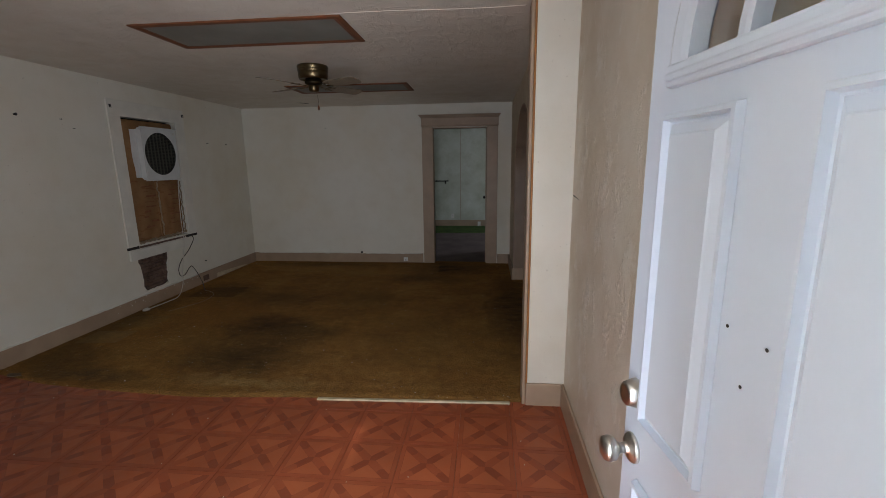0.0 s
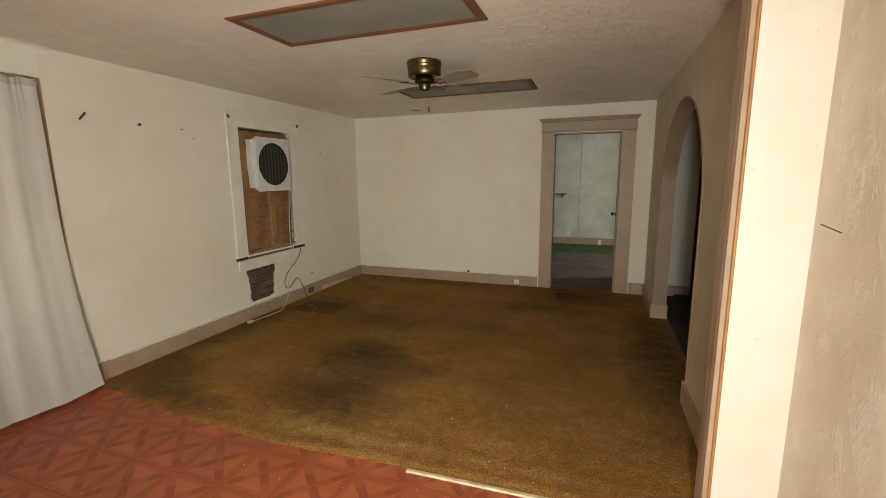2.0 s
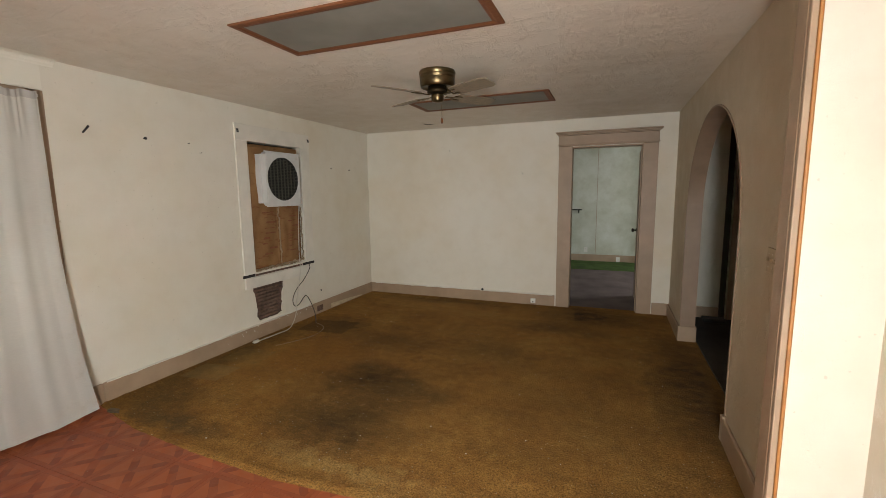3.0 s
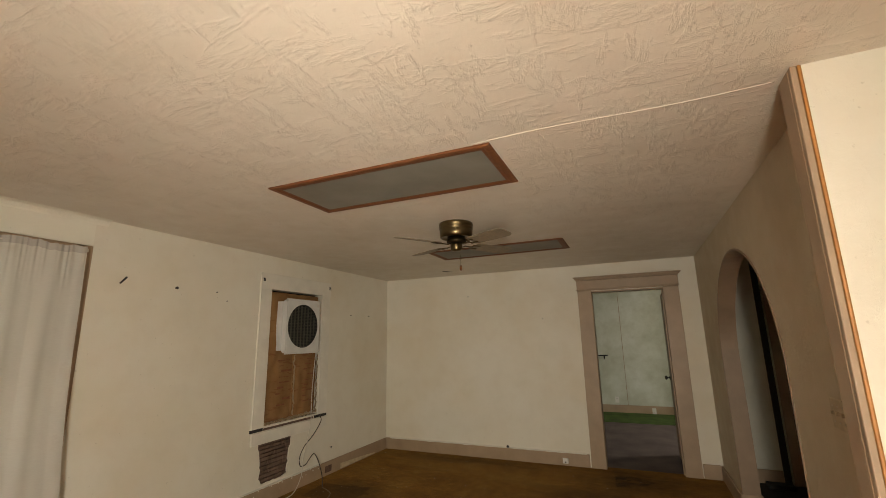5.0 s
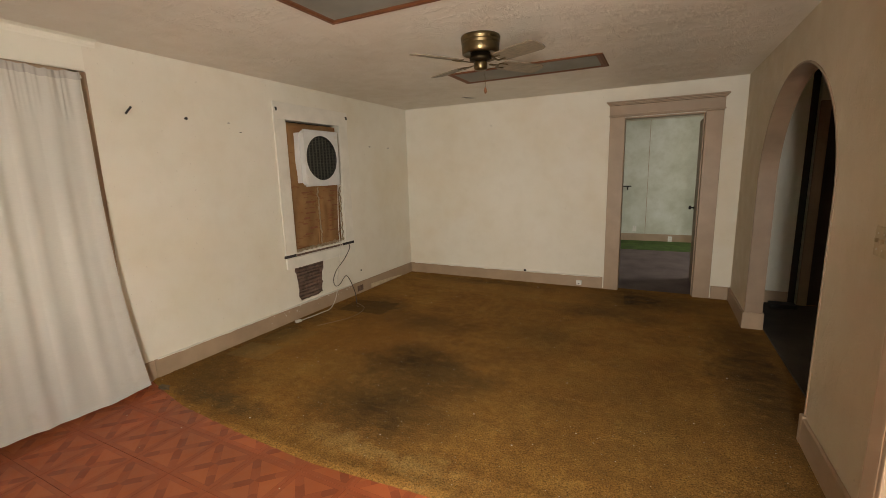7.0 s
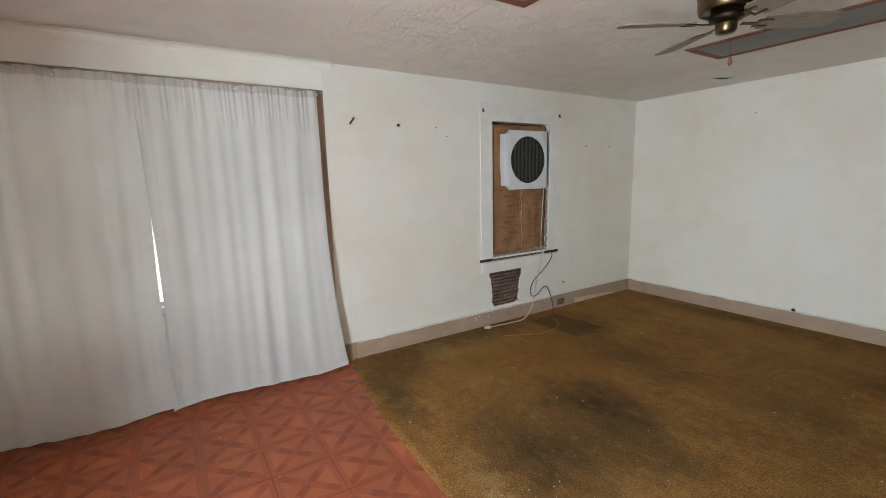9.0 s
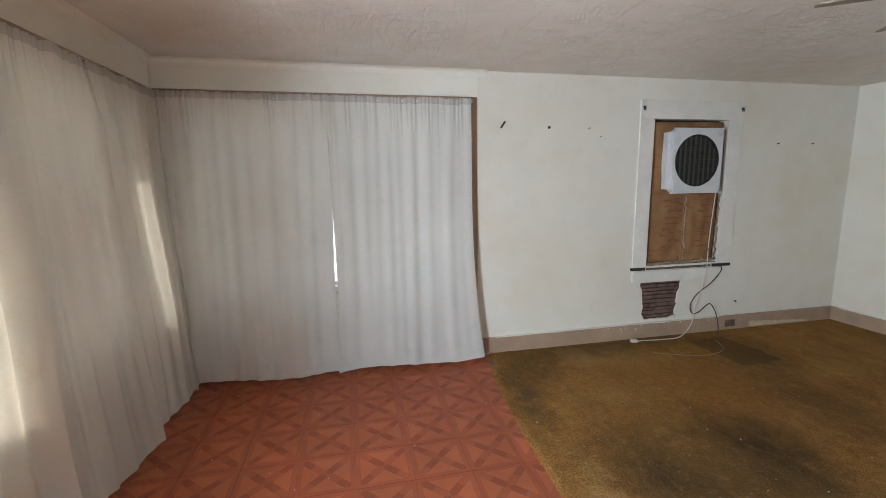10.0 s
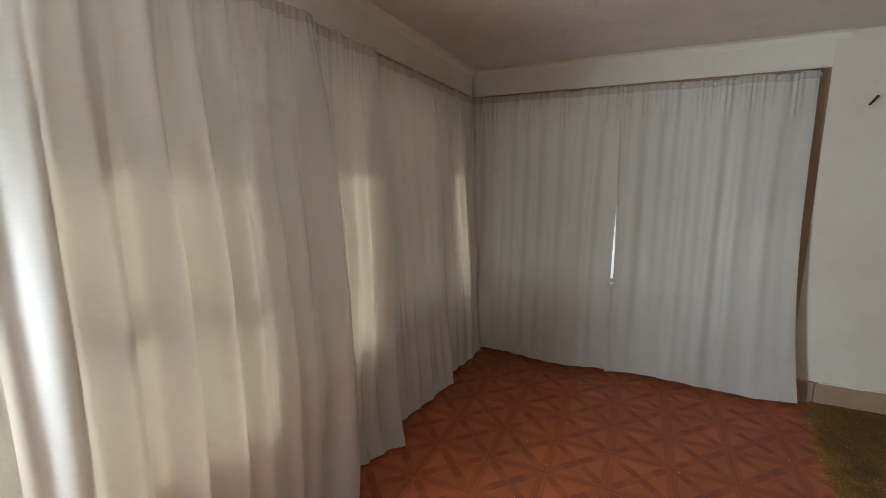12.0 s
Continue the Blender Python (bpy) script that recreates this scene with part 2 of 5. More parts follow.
def curtain_mat(name, col, trans):
    k = Mat(name, 0.9, 0, 0.1)
    n = k.noise(1.6, 5)
    slub = k.noise(60, 4, 0.6, k.mapped(0.5, 0.5, 4.0))
    weave = k.noise(260, 2, 0.5)
    c = k.ramp(n, (0.3, tuple(v * 0.90 for v in col)), (0.7, col))
    c = k.mix(k.ramp(slub, (0.42, 0.13), (0.62, 0.0)), c, tuple(v * 0.72 for v in col))
    c = k.mix(k.ramp(k.noise(5.5, 6, 0.65), (0.62, 0.0), (0.75, 0.22)), c, (0.40, 0.34, 0.25))
    k.base(c)
    k.bump(k.math("ADD", slub, k.math("MULTIPLY", weave, 0.6)), 0.22, 0.002)
    tr = k.n.new("ShaderNodeBsdfTranslucent")
    k.l.new(k.mix(0.6, c, (0.85, 0.70, 0.48), "MULTIPLY"), tr.inputs[0])
    mx = k.n.new("ShaderNodeMixShader")
    mx.inputs[0].default_value = trans
    k.l.new(k.b.outputs[0], mx.inputs[1])
    k.l.new(tr.outputs[0], mx.inputs[2])
    k.l.new(mx.outputs[0], k.n["Material Output"].inputs[0])
    return k.m


M_CURTAIN = curtain_mat("grey_beige_curtain_cloth", (0.69, 0.68, 0.63), 0.29)
# doubled pocket cloth, its colour also darkened for the backlight it blocks
M_HEM = curtain_mat("doubled_curtain_cloth", (0.53, 0.505, 0.46), 0.06)


def glass_mat():
    k = Mat("window_glass", 0.03)
    k.base((1.0, 1.0, 1.0))
    k.b.inputs["Transmission Weight"].default_value = 1.0
    k.b.inputs["IOR"].default_value = 1.45
    return k.m


M_GLASS = glass_mat()

# ---- building helpers ----


def part(name, bm, material, parent=None, label="", smooth=False):
    me = bpy.data.meshes.new(name)
    bmesh.ops.recalc_face_normals(bm, faces=bm.faces)
    bm.to_mesh(me)
    bm.free()
    for m in (material if isinstance(material, (list, tuple)) else [material]):
        me.materials.append(m)
    if smooth:
        me.polygons.foreach_set("use_smooth", [True] * len(me.polygons))
    ob = new(name, me)
    if parent:
        ob.parent = parent
    if label:
        ob["label"] = label
    return ob


def empty(name, m=None):
    ob = new(name)
    if m:
        ob.matrix_world = m
    return ob


def box(bm, x0, x1, y0, y1, z0, z1, bevel=0.0):
    r = bmesh.ops.create_cube(bm, size=1.0)
    vs = r["verts"]
    for v in vs:
        v.co = Vector((x0 if v.co.x < 0 else x1, y0 if v.co.y < 0 else y1, z0 if v.co.z < 0 else z1))
    if bevel:
        es = list({e for v in vs for e in v.link_edges})
        bmesh.ops.bevel(bm, geom=es, offset=bevel, segments=2, affect="EDGES", profile=0.5)
    return bm


def boxes(*specs, bevel=0.0):
    bm = bmesh.new()
    for s in specs:
        box(bm, *s, bevel=bevel)
    return bm


def lathe(bm, profile, n=24, m=None):
    """Turns (radius, z) pairs round the z axis."""
    rings = []
    for r, z in profile:
        rings.append([bm.verts.new((r * math.cos(2 * math.pi * i / n), r * math.sin(2 * math.pi * i / n), z)) for i in range(n)])
    for a, b in zip(rings, rings[1:]):
        for i in range(n):
            bm.faces.new((a[i], a[(i + 1) % n], b[(i + 1) % n], b[i]))
    bm.faces.new(rings[0])
    bm.faces.new(rings[-1])
    if m:
        bmesh.ops.transform(bm, matrix=m, verts=[v for r in rings for v in r])
    return bm


def tube(bm, pts, r, n=8):
    """A round cord along points, smoothed through them."""
    P = [Vector(p) for p in pts]
    path = []
    for i in range(len(P) - 1):
        a, b, c, d = P[max(i - 1, 0)], P[i], P[i + 1], P[min(i + 2, len(P) - 1)]
        for j in range(6):
            t = j / 6
            path.append(0.5 * (2 * b + (c - a) * t + (2 * a - 5 * b + 4 * c - d) * t * t + (3 * b - a - 3 * c + d) * t ** 3))
    path.append(P[-1])
    rings = []
    for i, p in enumerate(path):
        d = (path[min(i + 1, len(path) - 1)] - path[max(i - 1, 0)]).normalized()
        q = d.to_track_quat("Z", "Y")
        rings.append([bm.verts.new(p + q @ Vector((r * math.cos(2 * math.pi * k / n), r * math.sin(2 * math.pi * k / n), 0))) for k in range(n)])
    for a, b in zip(rings, rings[1:]):
        for k in range(n):
            bm.faces.new((a[k], a[(k + 1) % n], b[(k + 1) % n], b[k]))
    bm.faces.new(rings[0])
    bm.faces.new(rings[-1])
    return bm


def setting(ob, label, category):
    return tagged(ob, label, category, kind="structure")


# ---- structure ----
WX, NY, EX, CZ = -3.58, 6.42, 0.475, 2.36      # west wall, north wall, living-room east wall, ceiling
RX, PY, FY = 0.598, 2.52, 0.21                 # porch east wall, line between porch and living room, front wall

setting(part("ground", boxes((-400, 400, -400, 400, -0.5, -0.12)), M_GROUND), "dry bare ground in front of the house", "ground")

setting(part("floor_porch", boxes((-3.8, 0.92, -0.12, 2.49, -0.119, -0.001)), M_TILE[2]), "red vinyl tile floor of the front room", "floor")


def carpet_edge(x):
    pts = ((-3.7, 2.64), (-3.54, 2.62), (-3.0, 2.50), (-2.4, 2.45), (-1.8, 2.425), (-1.2, 2.472), (0.27, 2.525), (0.36, 2.53), (0.9, 2.56), (2.6, 2.56))
    for (xa, ya), (xb, yb) in zip(pts, pts[1:]):
        if xa <= x <= xb:
            return ya + (yb - ya) * (x - xa) / (xb - xa)
    return 2.55


def carpet():
    """One pile sheet with a frayed front edge and low ripples."""
    bm = bmesh.new()
    nx, ny = 170, 110
    grid = []
    for j in range(ny + 1):
        row = []
        for i in range(nx + 1):
            x = -3.7 + 6.3 * i / nx
            y0 = carpet_edge(x) + 0.006 * noise.noise(Vector((x * 22, 1, 0)))
            v = j / ny
            y = y0 + (6.5 - y0) * v
            near = math.exp(-((y - y0) / 0.30) ** 2)
            z = 0.010 + 0.006 * near * max(0, math.sin((y - y0) * 42 + 0.7 * math.sin(x * 1.7))) + 0.003 * noise.noise(Vector((x * 2.5, y * 2.5, 3)))
            row.append(bm.verts.new((x, y, z if j else 0.0)))
        grid.append(row)
    for a, b in zip(grid, grid[1:]):
        for i in range(nx):
            bm.faces.new((a[i], a[i + 1], b[i + 1], b[i]))
    return bm


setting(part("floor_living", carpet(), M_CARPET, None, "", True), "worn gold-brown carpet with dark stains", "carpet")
setting(part("subfloor", boxes((-3.8, 2.6, 2.49, 6.5, -0.119, -0.002)), M_DARK), "dark boards under the carpet", "floor")
# near-black sheet over the carpet; the side room's shade is in its colour
setting(part("floor_hall", boxes((EX + 0.145, 2.45, 2.6, NY, -0.1, 0.024)), plain("shade_dark_carpet", (0.035, 0.027, 0.020), 0.95, 0, 0.4, 4, 0.6, 150, 0.005)), "dark carpet in the side room, its shade put into the colour", "carpet")
setting(part("floor_back_room", boxes((-3.8, 2.6, 6.5, 9.35, -0.119, 0.004)), M_CARPET_B), "mauve-grey carpet in the back room", "carpet")
setting(part("floor_back_strip", boxes((-3.8, 2.6, 9.35, 10.6, -0.119, 0.012)), M_GRASS), "green turf carpet along the back wall", "carpet")

setting(part("ceiling", boxes((-3.8, 2.6, -0.12, 10.6, CZ, CZ + 0.12)), M_CEIL), "hand-troweled cream ceiling", "ceiling")

west = boxes(
    (WX - 0.18, WX, 2.535, 4.08, 0, CZ), (WX - 0.18, WX, 4.934, NY, 0, CZ),
    (WX - 0.18, WX, 4.147, 4.934, 2.02, CZ), (WX - 0.18, WX, 4.147, 4.934, 0.58, 0.70),
    (WX - 0.18, WX, 4.58, 4.934, 0.0, 0.58), (WX - 0.18, WX, 4.08, 4.58, 0.0, 0.155), (WX - 0.18, WX - 0.05, 4.08, 4.58, 0.155, 0.58), (WX - 0.18, WX, 4.08, 4.147, 0.58, CZ),
    (WX - 0.18, WX - 0.07, FY, 2.535, 0, 0.62), (WX - 0.18, WX - 0.07, FY, 2.535, 2.08, 2.16),
    (WX - 0.18, WX - 0.07, FY, 0.42, 0.62, 2.08), (WX - 0.18, WX - 0.07, 2.36, 2.535, 0.62, 2.08),
    (WX - 0.18, WX - 0.07, 1.43, 1.51, 0.62, 2.08))
setting(part("wall_west", west, M_WALL), "cream painted plaster wall with stains and nail holes", "wall")

north = boxes((WX - 0.18, -0.68, NY, NY + 0.15, 0, CZ), (0.13, 0.98, NY, NY + 0.15, 0, CZ), (0.98, 1.06, NY + 0.1, NY + 0.15, 0, CZ), (1.06, 1.13, NY, NY + 0.15, 0, CZ), (1.13, 1.9, NY, NY + 0.15, 2.03, CZ), (1.9, 2.6, NY, NY + 0.15, 0, CZ), (-0.68, 0.13, NY, NY + 0.15, 2.03, CZ))
setting(part("wall_north", north, M_WALL), "cream painted plaster wall with a doorway", "wall")

# east wall with the arched opening
AC, AA, AB, AZ = 4.58, 0.92, 0.80, 1.29


def arch_wall():
    bm = bmesh.new()
    x0, x1 = EX, EX + 0.12
    box(bm, x0, x1, 2.54, AC - AA, 0, CZ)
    box(bm, x0, x1, AC + AA, NY, 0, CZ)
    n = 28
    ys = [AC - AA * math.cos(math.pi * i / n) for i in range(n + 1)]
    zs = [AZ + AB * math.sin(math.pi * i / n) for i in range(n + 1)]
    f = [[bm.verts.new((x, y, z)) for y, z in zip(ys, zs)] for x in (x0, x1)]
    g = [[bm.verts.new((x, y, CZ)) for y in ys] for x in (x0, x1)]
    for i in range(n):
        for k in (0, 1):
            bm.faces.new((f[k][i], f[k][i + 1], g[k][i + 1], g[k][i]))
        bm.faces.new((f[0][i], f[0][i + 1], f[1][i + 1], f[1][i]))
    return bm


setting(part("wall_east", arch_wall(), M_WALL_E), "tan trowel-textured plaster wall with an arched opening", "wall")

setting(part("wall_porch_east", boxes((RX, RX + 0.32, -0.12, PY, 0, CZ)), M_PORCH), "stained trowel-textured plaster wall beside the front door", "wall")
setting(part("wall_return", boxes((0.373, RX + 0.15, PY, PY + 0.02, 0, CZ), (EX + 0.02, RX + 0.15, PY + 0.02, 2.6, 0, CZ)), M_WALL), "short cream return wall", "wall")

front = boxes(
    (WX - 0.18, -0.5, FY - 0.17, FY - 0.05, 0, 0.70), (WX - 0.18, -0.5, FY - 0.17, FY - 0.05, 2.06, 2.16),
    (WX - 0.18, -3.28, FY - 0.17, FY - 0.05, 0.70, 2.06), (-2.96, -2.90, FY - 0.17, FY - 0.05, 0.70, 2.06), (-2.09, -2.03, FY - 0.17, FY - 0.05, 0.70, 2.06), (-1.47, -1.22, FY - 0.17, FY - 0.05, 0.70, 2.06), (-0.56, -0.5, FY - 0.17, FY - 0.05, 0.70, 2.06),
    (-0.5, -0.37, -0.1, FY, 0, CZ), (-0.37, 0.58, -0.1, 0.06, 2.06, CZ), (0.58, RX, -0.1, 0.06, 0, CZ))
setting(part("wall_front", front, M_WALL), "cream front wall with wide windows behind curtains", "wall")
setting(part("wall_header_front", boxes((WX, -0.5, FY - 0.17, FY, 2.16, CZ)), M_HEAD), "cream plaster band above the front curtains, lightened for missing light", "wall")
setting(part("wall_header_west", boxes((WX - 0.18, WX, FY - 0.17, 2.535, 2.16, CZ)), M_HEAD), "cream plaster band above the side curtains, lightened for missing light", "wall")
setting(part("roof", boxes((-4.6, 3.4, -0.95, 11.3, CZ + 0.121, 2.6)), M_TRIM_W), "flat painted roof with an overhang above the front windows", "roof")

# unseen slab, added to block direct sun on the middle front curtains
setting(part("roof_awning", boxes((-2.75, -1.8, -2.7, -0.952, CZ + 0.121, 2.56)), M_TRIM_W), "unseen slab added to keep sun off part of the front curtains", "roof")
# unseen roof, added and sized to keep direct sun out of the doorway
setting(part("roof_porch", boxes((-0.12, 2.4, -3.3, -0.952, CZ + 0.121, 2.6)), M_TRIM_W), "unseen flat roof added to keep sun out of the entrance", "roof")

back = boxes((-3.8, 2.6, 10.4, 10.55, 0, CZ), (-3.8, -3.65, NY + 0.15, 10.4, 0, CZ), (2.45, 2.6, NY + 0.15, 8.0, 0, CZ), (2.45, 2.6, 9.2, 10.4, 0, CZ), (2.45, 2.6, 8.0, 9.2, 0, 0.75), (2.45, 2.6, 8.0, 9.2, 2.05, CZ))
setting(part("wall_back_room", back, M_BACK), "mottled pale green-white wall of the back room", "wall")
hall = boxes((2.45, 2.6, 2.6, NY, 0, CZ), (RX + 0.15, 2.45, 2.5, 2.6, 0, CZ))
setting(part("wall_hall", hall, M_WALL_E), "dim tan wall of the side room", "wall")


def curtain(a, b, top, hem, folds, amp, seed, out=(0, 1), hem_out=0.08, flare=0.0, bow=(0.0, 0.0), kick=0.0, cusp=0.3, lip=0.0, sway=0.028, label=""):
    """A gathered cloth from plan point a to b with a rod pocket; out points into the room, bow draws its edges in."""
    rnd = random.Random(seed)
    ph = [rnd.uniform(0, 6.28) for _ in range(9)]
    nx, nz = 190, 56
    bm = bmesh.new()
    A, B = Vector((*a, 0)), Vector((*b, 0))
    d = B - A
    o = Vector((*out, 0))
    L = d.length
    grid = []
    for j in range(nz + 1):
        v = (j / nz) ** 1.15
        row = []
        for i in range(nx + 1):
            u = i / nx
            w = (0.2 + 0.8 * min(1, v * 2.4)) * (1 - 0.74 * v ** 1.6) * (1 - 0.75 * max(0.0, (u - 0.88) / 0.12))
            k = 2 * math.pi * folds
            arg = k * u + ph[0] + 1.1 * math.sin(5 * u + ph[1]) + 0.5 * v + 2.2 * noise.noise(Vector((u * L * 2.6, v * 0.5, seed + 8.1)))
            wave = (1 - 0.73 * cusp) * math.sin(arg) + cusp * (2 * abs(math.sin(0.5 * arg)) ** 0.8 - 1)
            wave = wave * (0.7 + 0.9 * noise.noise(Vector((u * folds * 0.7, v * 0.7, seed)))) + 0.2 * math.sin(k * 1.73 * u + ph[2] + 0.9 * v)
            pocket = max(0.0, 1 - v * 9)
            fine = 0.014 * noise.noise(Vector((u * L * 16, v * 0.6, seed + 5.5))) * (0.32 + 0.68 * max(0, 1 - v * 1.2))
            fine += 0.018 * noise.noise(Vector((u * L * 60, v * 3, seed + 2.5))) * max(0, 1 - v * 7)
            off = amp * w * wave + fine + hem_out * v ** 1.5
            off += sway * noise.noise(Vector((u * L * 2.0, v * 2.2, seed * 3.1))) * v + 0.016 * max(0.0, v - 0.55) * abs(noise.noise(Vector((u * L * 5 + 4 * v, v * 6 - u * L * 2, seed + 1.7)))) + 0.004 * noise.noise(Vector((u * L * 9, v * 9, seed))) * v
            off += lip * min(1.0, 0.15 + v * 5) * (1 + 0.25 * v ** 3) * max(0.0, 1 - u * L / 0.11) ** 1.6
            e = (bow[0] * (1 - u) ** 3 - bow[1] * u ** 3) * 6.75 * v * v * (1 - v) / L
            p = A + d * (u + flare * (u - 0.5) * v * v + e + kick * v * v * u ** 4) + o * off
            z = top + (hem - top) * v + 0.016 * math.sin(6.6 * u + ph[5]) * v + 0.006 * noise.noise(Vector((u * L * 6, 0, seed))) * (v + pocket) + 0.010 * noise.noise(Vector((u * L * 34, 0.5, seed))) * pocket
            row.append(bm.verts.new((p.x, p.y, max(z, 0.012))))
        grid.append(row)
    for r0, r1 in zip(grid, grid[1:]):
        for i in range(nx):
            f = bm.faces.new((r0[i], r0[i + 1], r1[i + 1], r1[i]))
            f.material_index = 1 if r1[i].co.z > top - 0.055 else 0
    ob = part("curtain", bm, (M_CURTAIN, M_HEM), None, "", True)
    return tagged(ob, label or "grey-beige cloth curtain hanging to the floor", "curtain", "curtains along the windows")


def trim(name, bm, label, mat=None):
    return setting(part(name, bm, mat or M_TRIM), label, "trim")


# curtain rods sit in the sewn pockets
def rod(a, b, r=0.006):
    bm = bmesh.new()
    tube(bm, (a, ((a[0] + b[0]) / 2, (a[1] + b[1]) / 2, (a[2] + b[2]) / 2 - 0.006), b), r)
    ob = empty("curtain_rod")
    part("rod", bm, M_TRIM_W, ob)
    for p in (a, b):
        e = bmesh.new()
        lathe(e, ((0.004, -0.01), (0.011, -0.008), (0.011, 0.008), (0.004, 0.01)), 10, Matrix.Translation(p))
        part("end_cap", e, M_TRIM_W, ob)
    return tagged(ob, "thin white curtain rod under the window trim", "curtain rod")


def box_obj(x0, x1, y0, y1, z0, z1, bevel=0.003):
    return boxes((x0, x1, y0, y1, z0, z1), bevel=bevel)


# brown lining of the curtained west window
trim("trim_window_side", box_obj(WX - 0.069, WX + 0.006, 2.44, 2.535, 0.0, 2.158), "brown painted window lining")
trim("trim_window_head", box_obj(WX - 0.069, WX + 0.006, FY + 0.01, 2.495, 2.132, 2.158), "brown painted window head")
trim("trim_front_head", box_obj(-3.5, -0.52, FY - 0.045, FY + 0.006, 2.132, 2.158), "brown painted window head")


def window(name, m, w, h, rail=0.5):
    """A window; local x along the wall, z up, y through it; rail is the height share of the meeting rail, 0 for one fixed pane."""
    ob = empty(name, m)
    f = 0.045
    fr = boxes((0, w, -0.03, 0.03, 0, f), (0, w, -0.03, 0.03, h - f, h), (0, f, -0.03, 0.03, f, h - f), (w - f, w, -0.03, 0.03, f, h - f), bevel=0.004)
    part("window_frame", fr, M_TRIM_W, ob)
    spans = [(f, h - f)]
    if rail:
        r0, r1 = h * rail - 0.035, h * rail + 0.035
        part("meeting_rail", boxes((f, w - f, -0.025, 0.025, r0, r1), bevel=0.004), M_TRIM_W, ob)
        spans = [(f, r0), (r1, h - f)]
    for z0, z1 in spans:
        p = part("pane", boxes((f, w - f, -0.003, 0.003, z0, z1)), M_GLASS, ob)
        p.visible_shadow = False
    return setting(ob, "white wooden window behind curtains", "window")


window("window_1", pose(WX - 0.13, 2.36, 0.62, 0, 0, -90), 0.85, 1.46)
window("window_2", pose(WX - 0.13, 1.43, 0.62, 0, 0, -90), 1.01, 1.46)
window("window_3", pose(-3.28, FY - 0.11, 0.70), 0.32, 1.36, 0.0)
window("window_6", pose(-2.90, FY - 0.11, 0.70), 0.81, 1.36)
window("window_4", pose(-2.03, FY - 0.11, 0.70), 0.56, 1.36, 0.0)
window("window_5", pose(-1.22, FY - 0.11, 0.70), 0.66, 1.36, 0.41)

rod((WX + 0.082, 0.26, 2.098), (WX + 0.082, 2.46, 2.108), 0.005)
rod((-3.46, FY + 0.03, 2.098), (-0.52, FY + 0.03, 2.108), 0.005)
curtain((WX + 0.10, 0.235), (WX + 0.11, 0.36), 2.125, 0.03, 1.6, 0.012, 2, (1, 0), 0.03)
curtain((WX + 0.11, 0.34), (WX + 0.11, 1.395), 2.125, 0.05, 6.8, 0.028, 3, (1, 0), 0.05, 0.0, (0.0, 0.026))
curtain((WX + 0.10, 1.365), (WX + 0.10, 2.455), 2.125, 0.045, 6.6, 0.030, 5, (1, 0), 0.06, 0.0, (0.022, 0.022), 0.09, lip=0.02)
curtain((-3.50, FY + 0.06), (-2.718, FY + 0.05), 2.12, 0.06, 5.2, 0.040, 7, (0, 1), 0.09, 0.0, (0.0, 0.013))
curtain((-2.728, FY + 0.055), (-1.97, FY + 0.05), 2.12, 0.055, 5.4, 0.040, 9, (0, 1), 0.08, 0.0, (0.013, 0.0), lip=0.05)
curtain((-2.0, FY + 0.068), (-1.49, FY + 0.055), 2.13, 0.03, 3.8, 0.055, 11, (0, 1), 0.055, 0.0, cusp=0.4, lip=0.05, sway=0.07)
curtain((-1.555, FY + 0.08), (-0.50, FY + 0.08), 2.135, 0.02, 7.6, 0.075, 13, (0, 1), 0.065, 0.0, cusp=0.4, lip=0.07, sway=0.085)

# rounded plaster cove under the ceiling of the front room
def cove(pts, nrm):
    bm = bmesh.new()
    rows = []
    for p in pts:
        rows.append([bm.verts.new((p[0] + nrm[0] * r, p[1] + nrm[1] * r, z)) for r, z in ((0.0, CZ - 0.045), (0.006, CZ - 0.028), (0.018, CZ - 0.012), (0.045, CZ - 0.001))])
    for a, b in zip(rows, rows[1:]):
        for k in range(3):
            bm.faces.new((a[k], a[k + 1], b[k + 1], b[k]))
    return bm


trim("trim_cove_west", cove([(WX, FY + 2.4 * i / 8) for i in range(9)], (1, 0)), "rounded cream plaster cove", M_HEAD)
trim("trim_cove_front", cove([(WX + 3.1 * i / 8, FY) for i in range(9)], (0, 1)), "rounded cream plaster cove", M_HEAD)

# ---- baseboards and casings ----
BH = 0.152


def base(name, x0, x1, y0, y1):
    return setting(part(name, boxes((x0, x1, y0, y1, 0.0, BH), bevel=0.006), M_TRIM), "tan-brown painted wooden baseboard", "baseboard")


base("baseboard_west", WX, WX + 0.020, 2.672, NY - 0.02)
base("baseboard_west_short", WX, WX + 0.024, 2.538, 2.668)
base("baseboard_north", WX, -0.845, NY - 0.02, NY)
base("baseboard_north_short", 0.29, EX - 0.02, NY - 0.02, NY)
base("baseboard_east_far", EX - 0.02, EX, AC + AA + 0.01, NY)
base("baseboard_east_near", EX - 0.02, EX, 2.64, AC - AA - 0.01)
base("baseboard_return", 0.362, RX - 0.018, PY - 0.018, PY)
base("baseboard_porch", RX - 0.018, RX, 0.06, PY)
base("baseboard_back", -3.6, 2.4, 10.38, 10.4)
base("baseboard_hall", EX + 0.15, 0.975, NY - 0.02, NY)

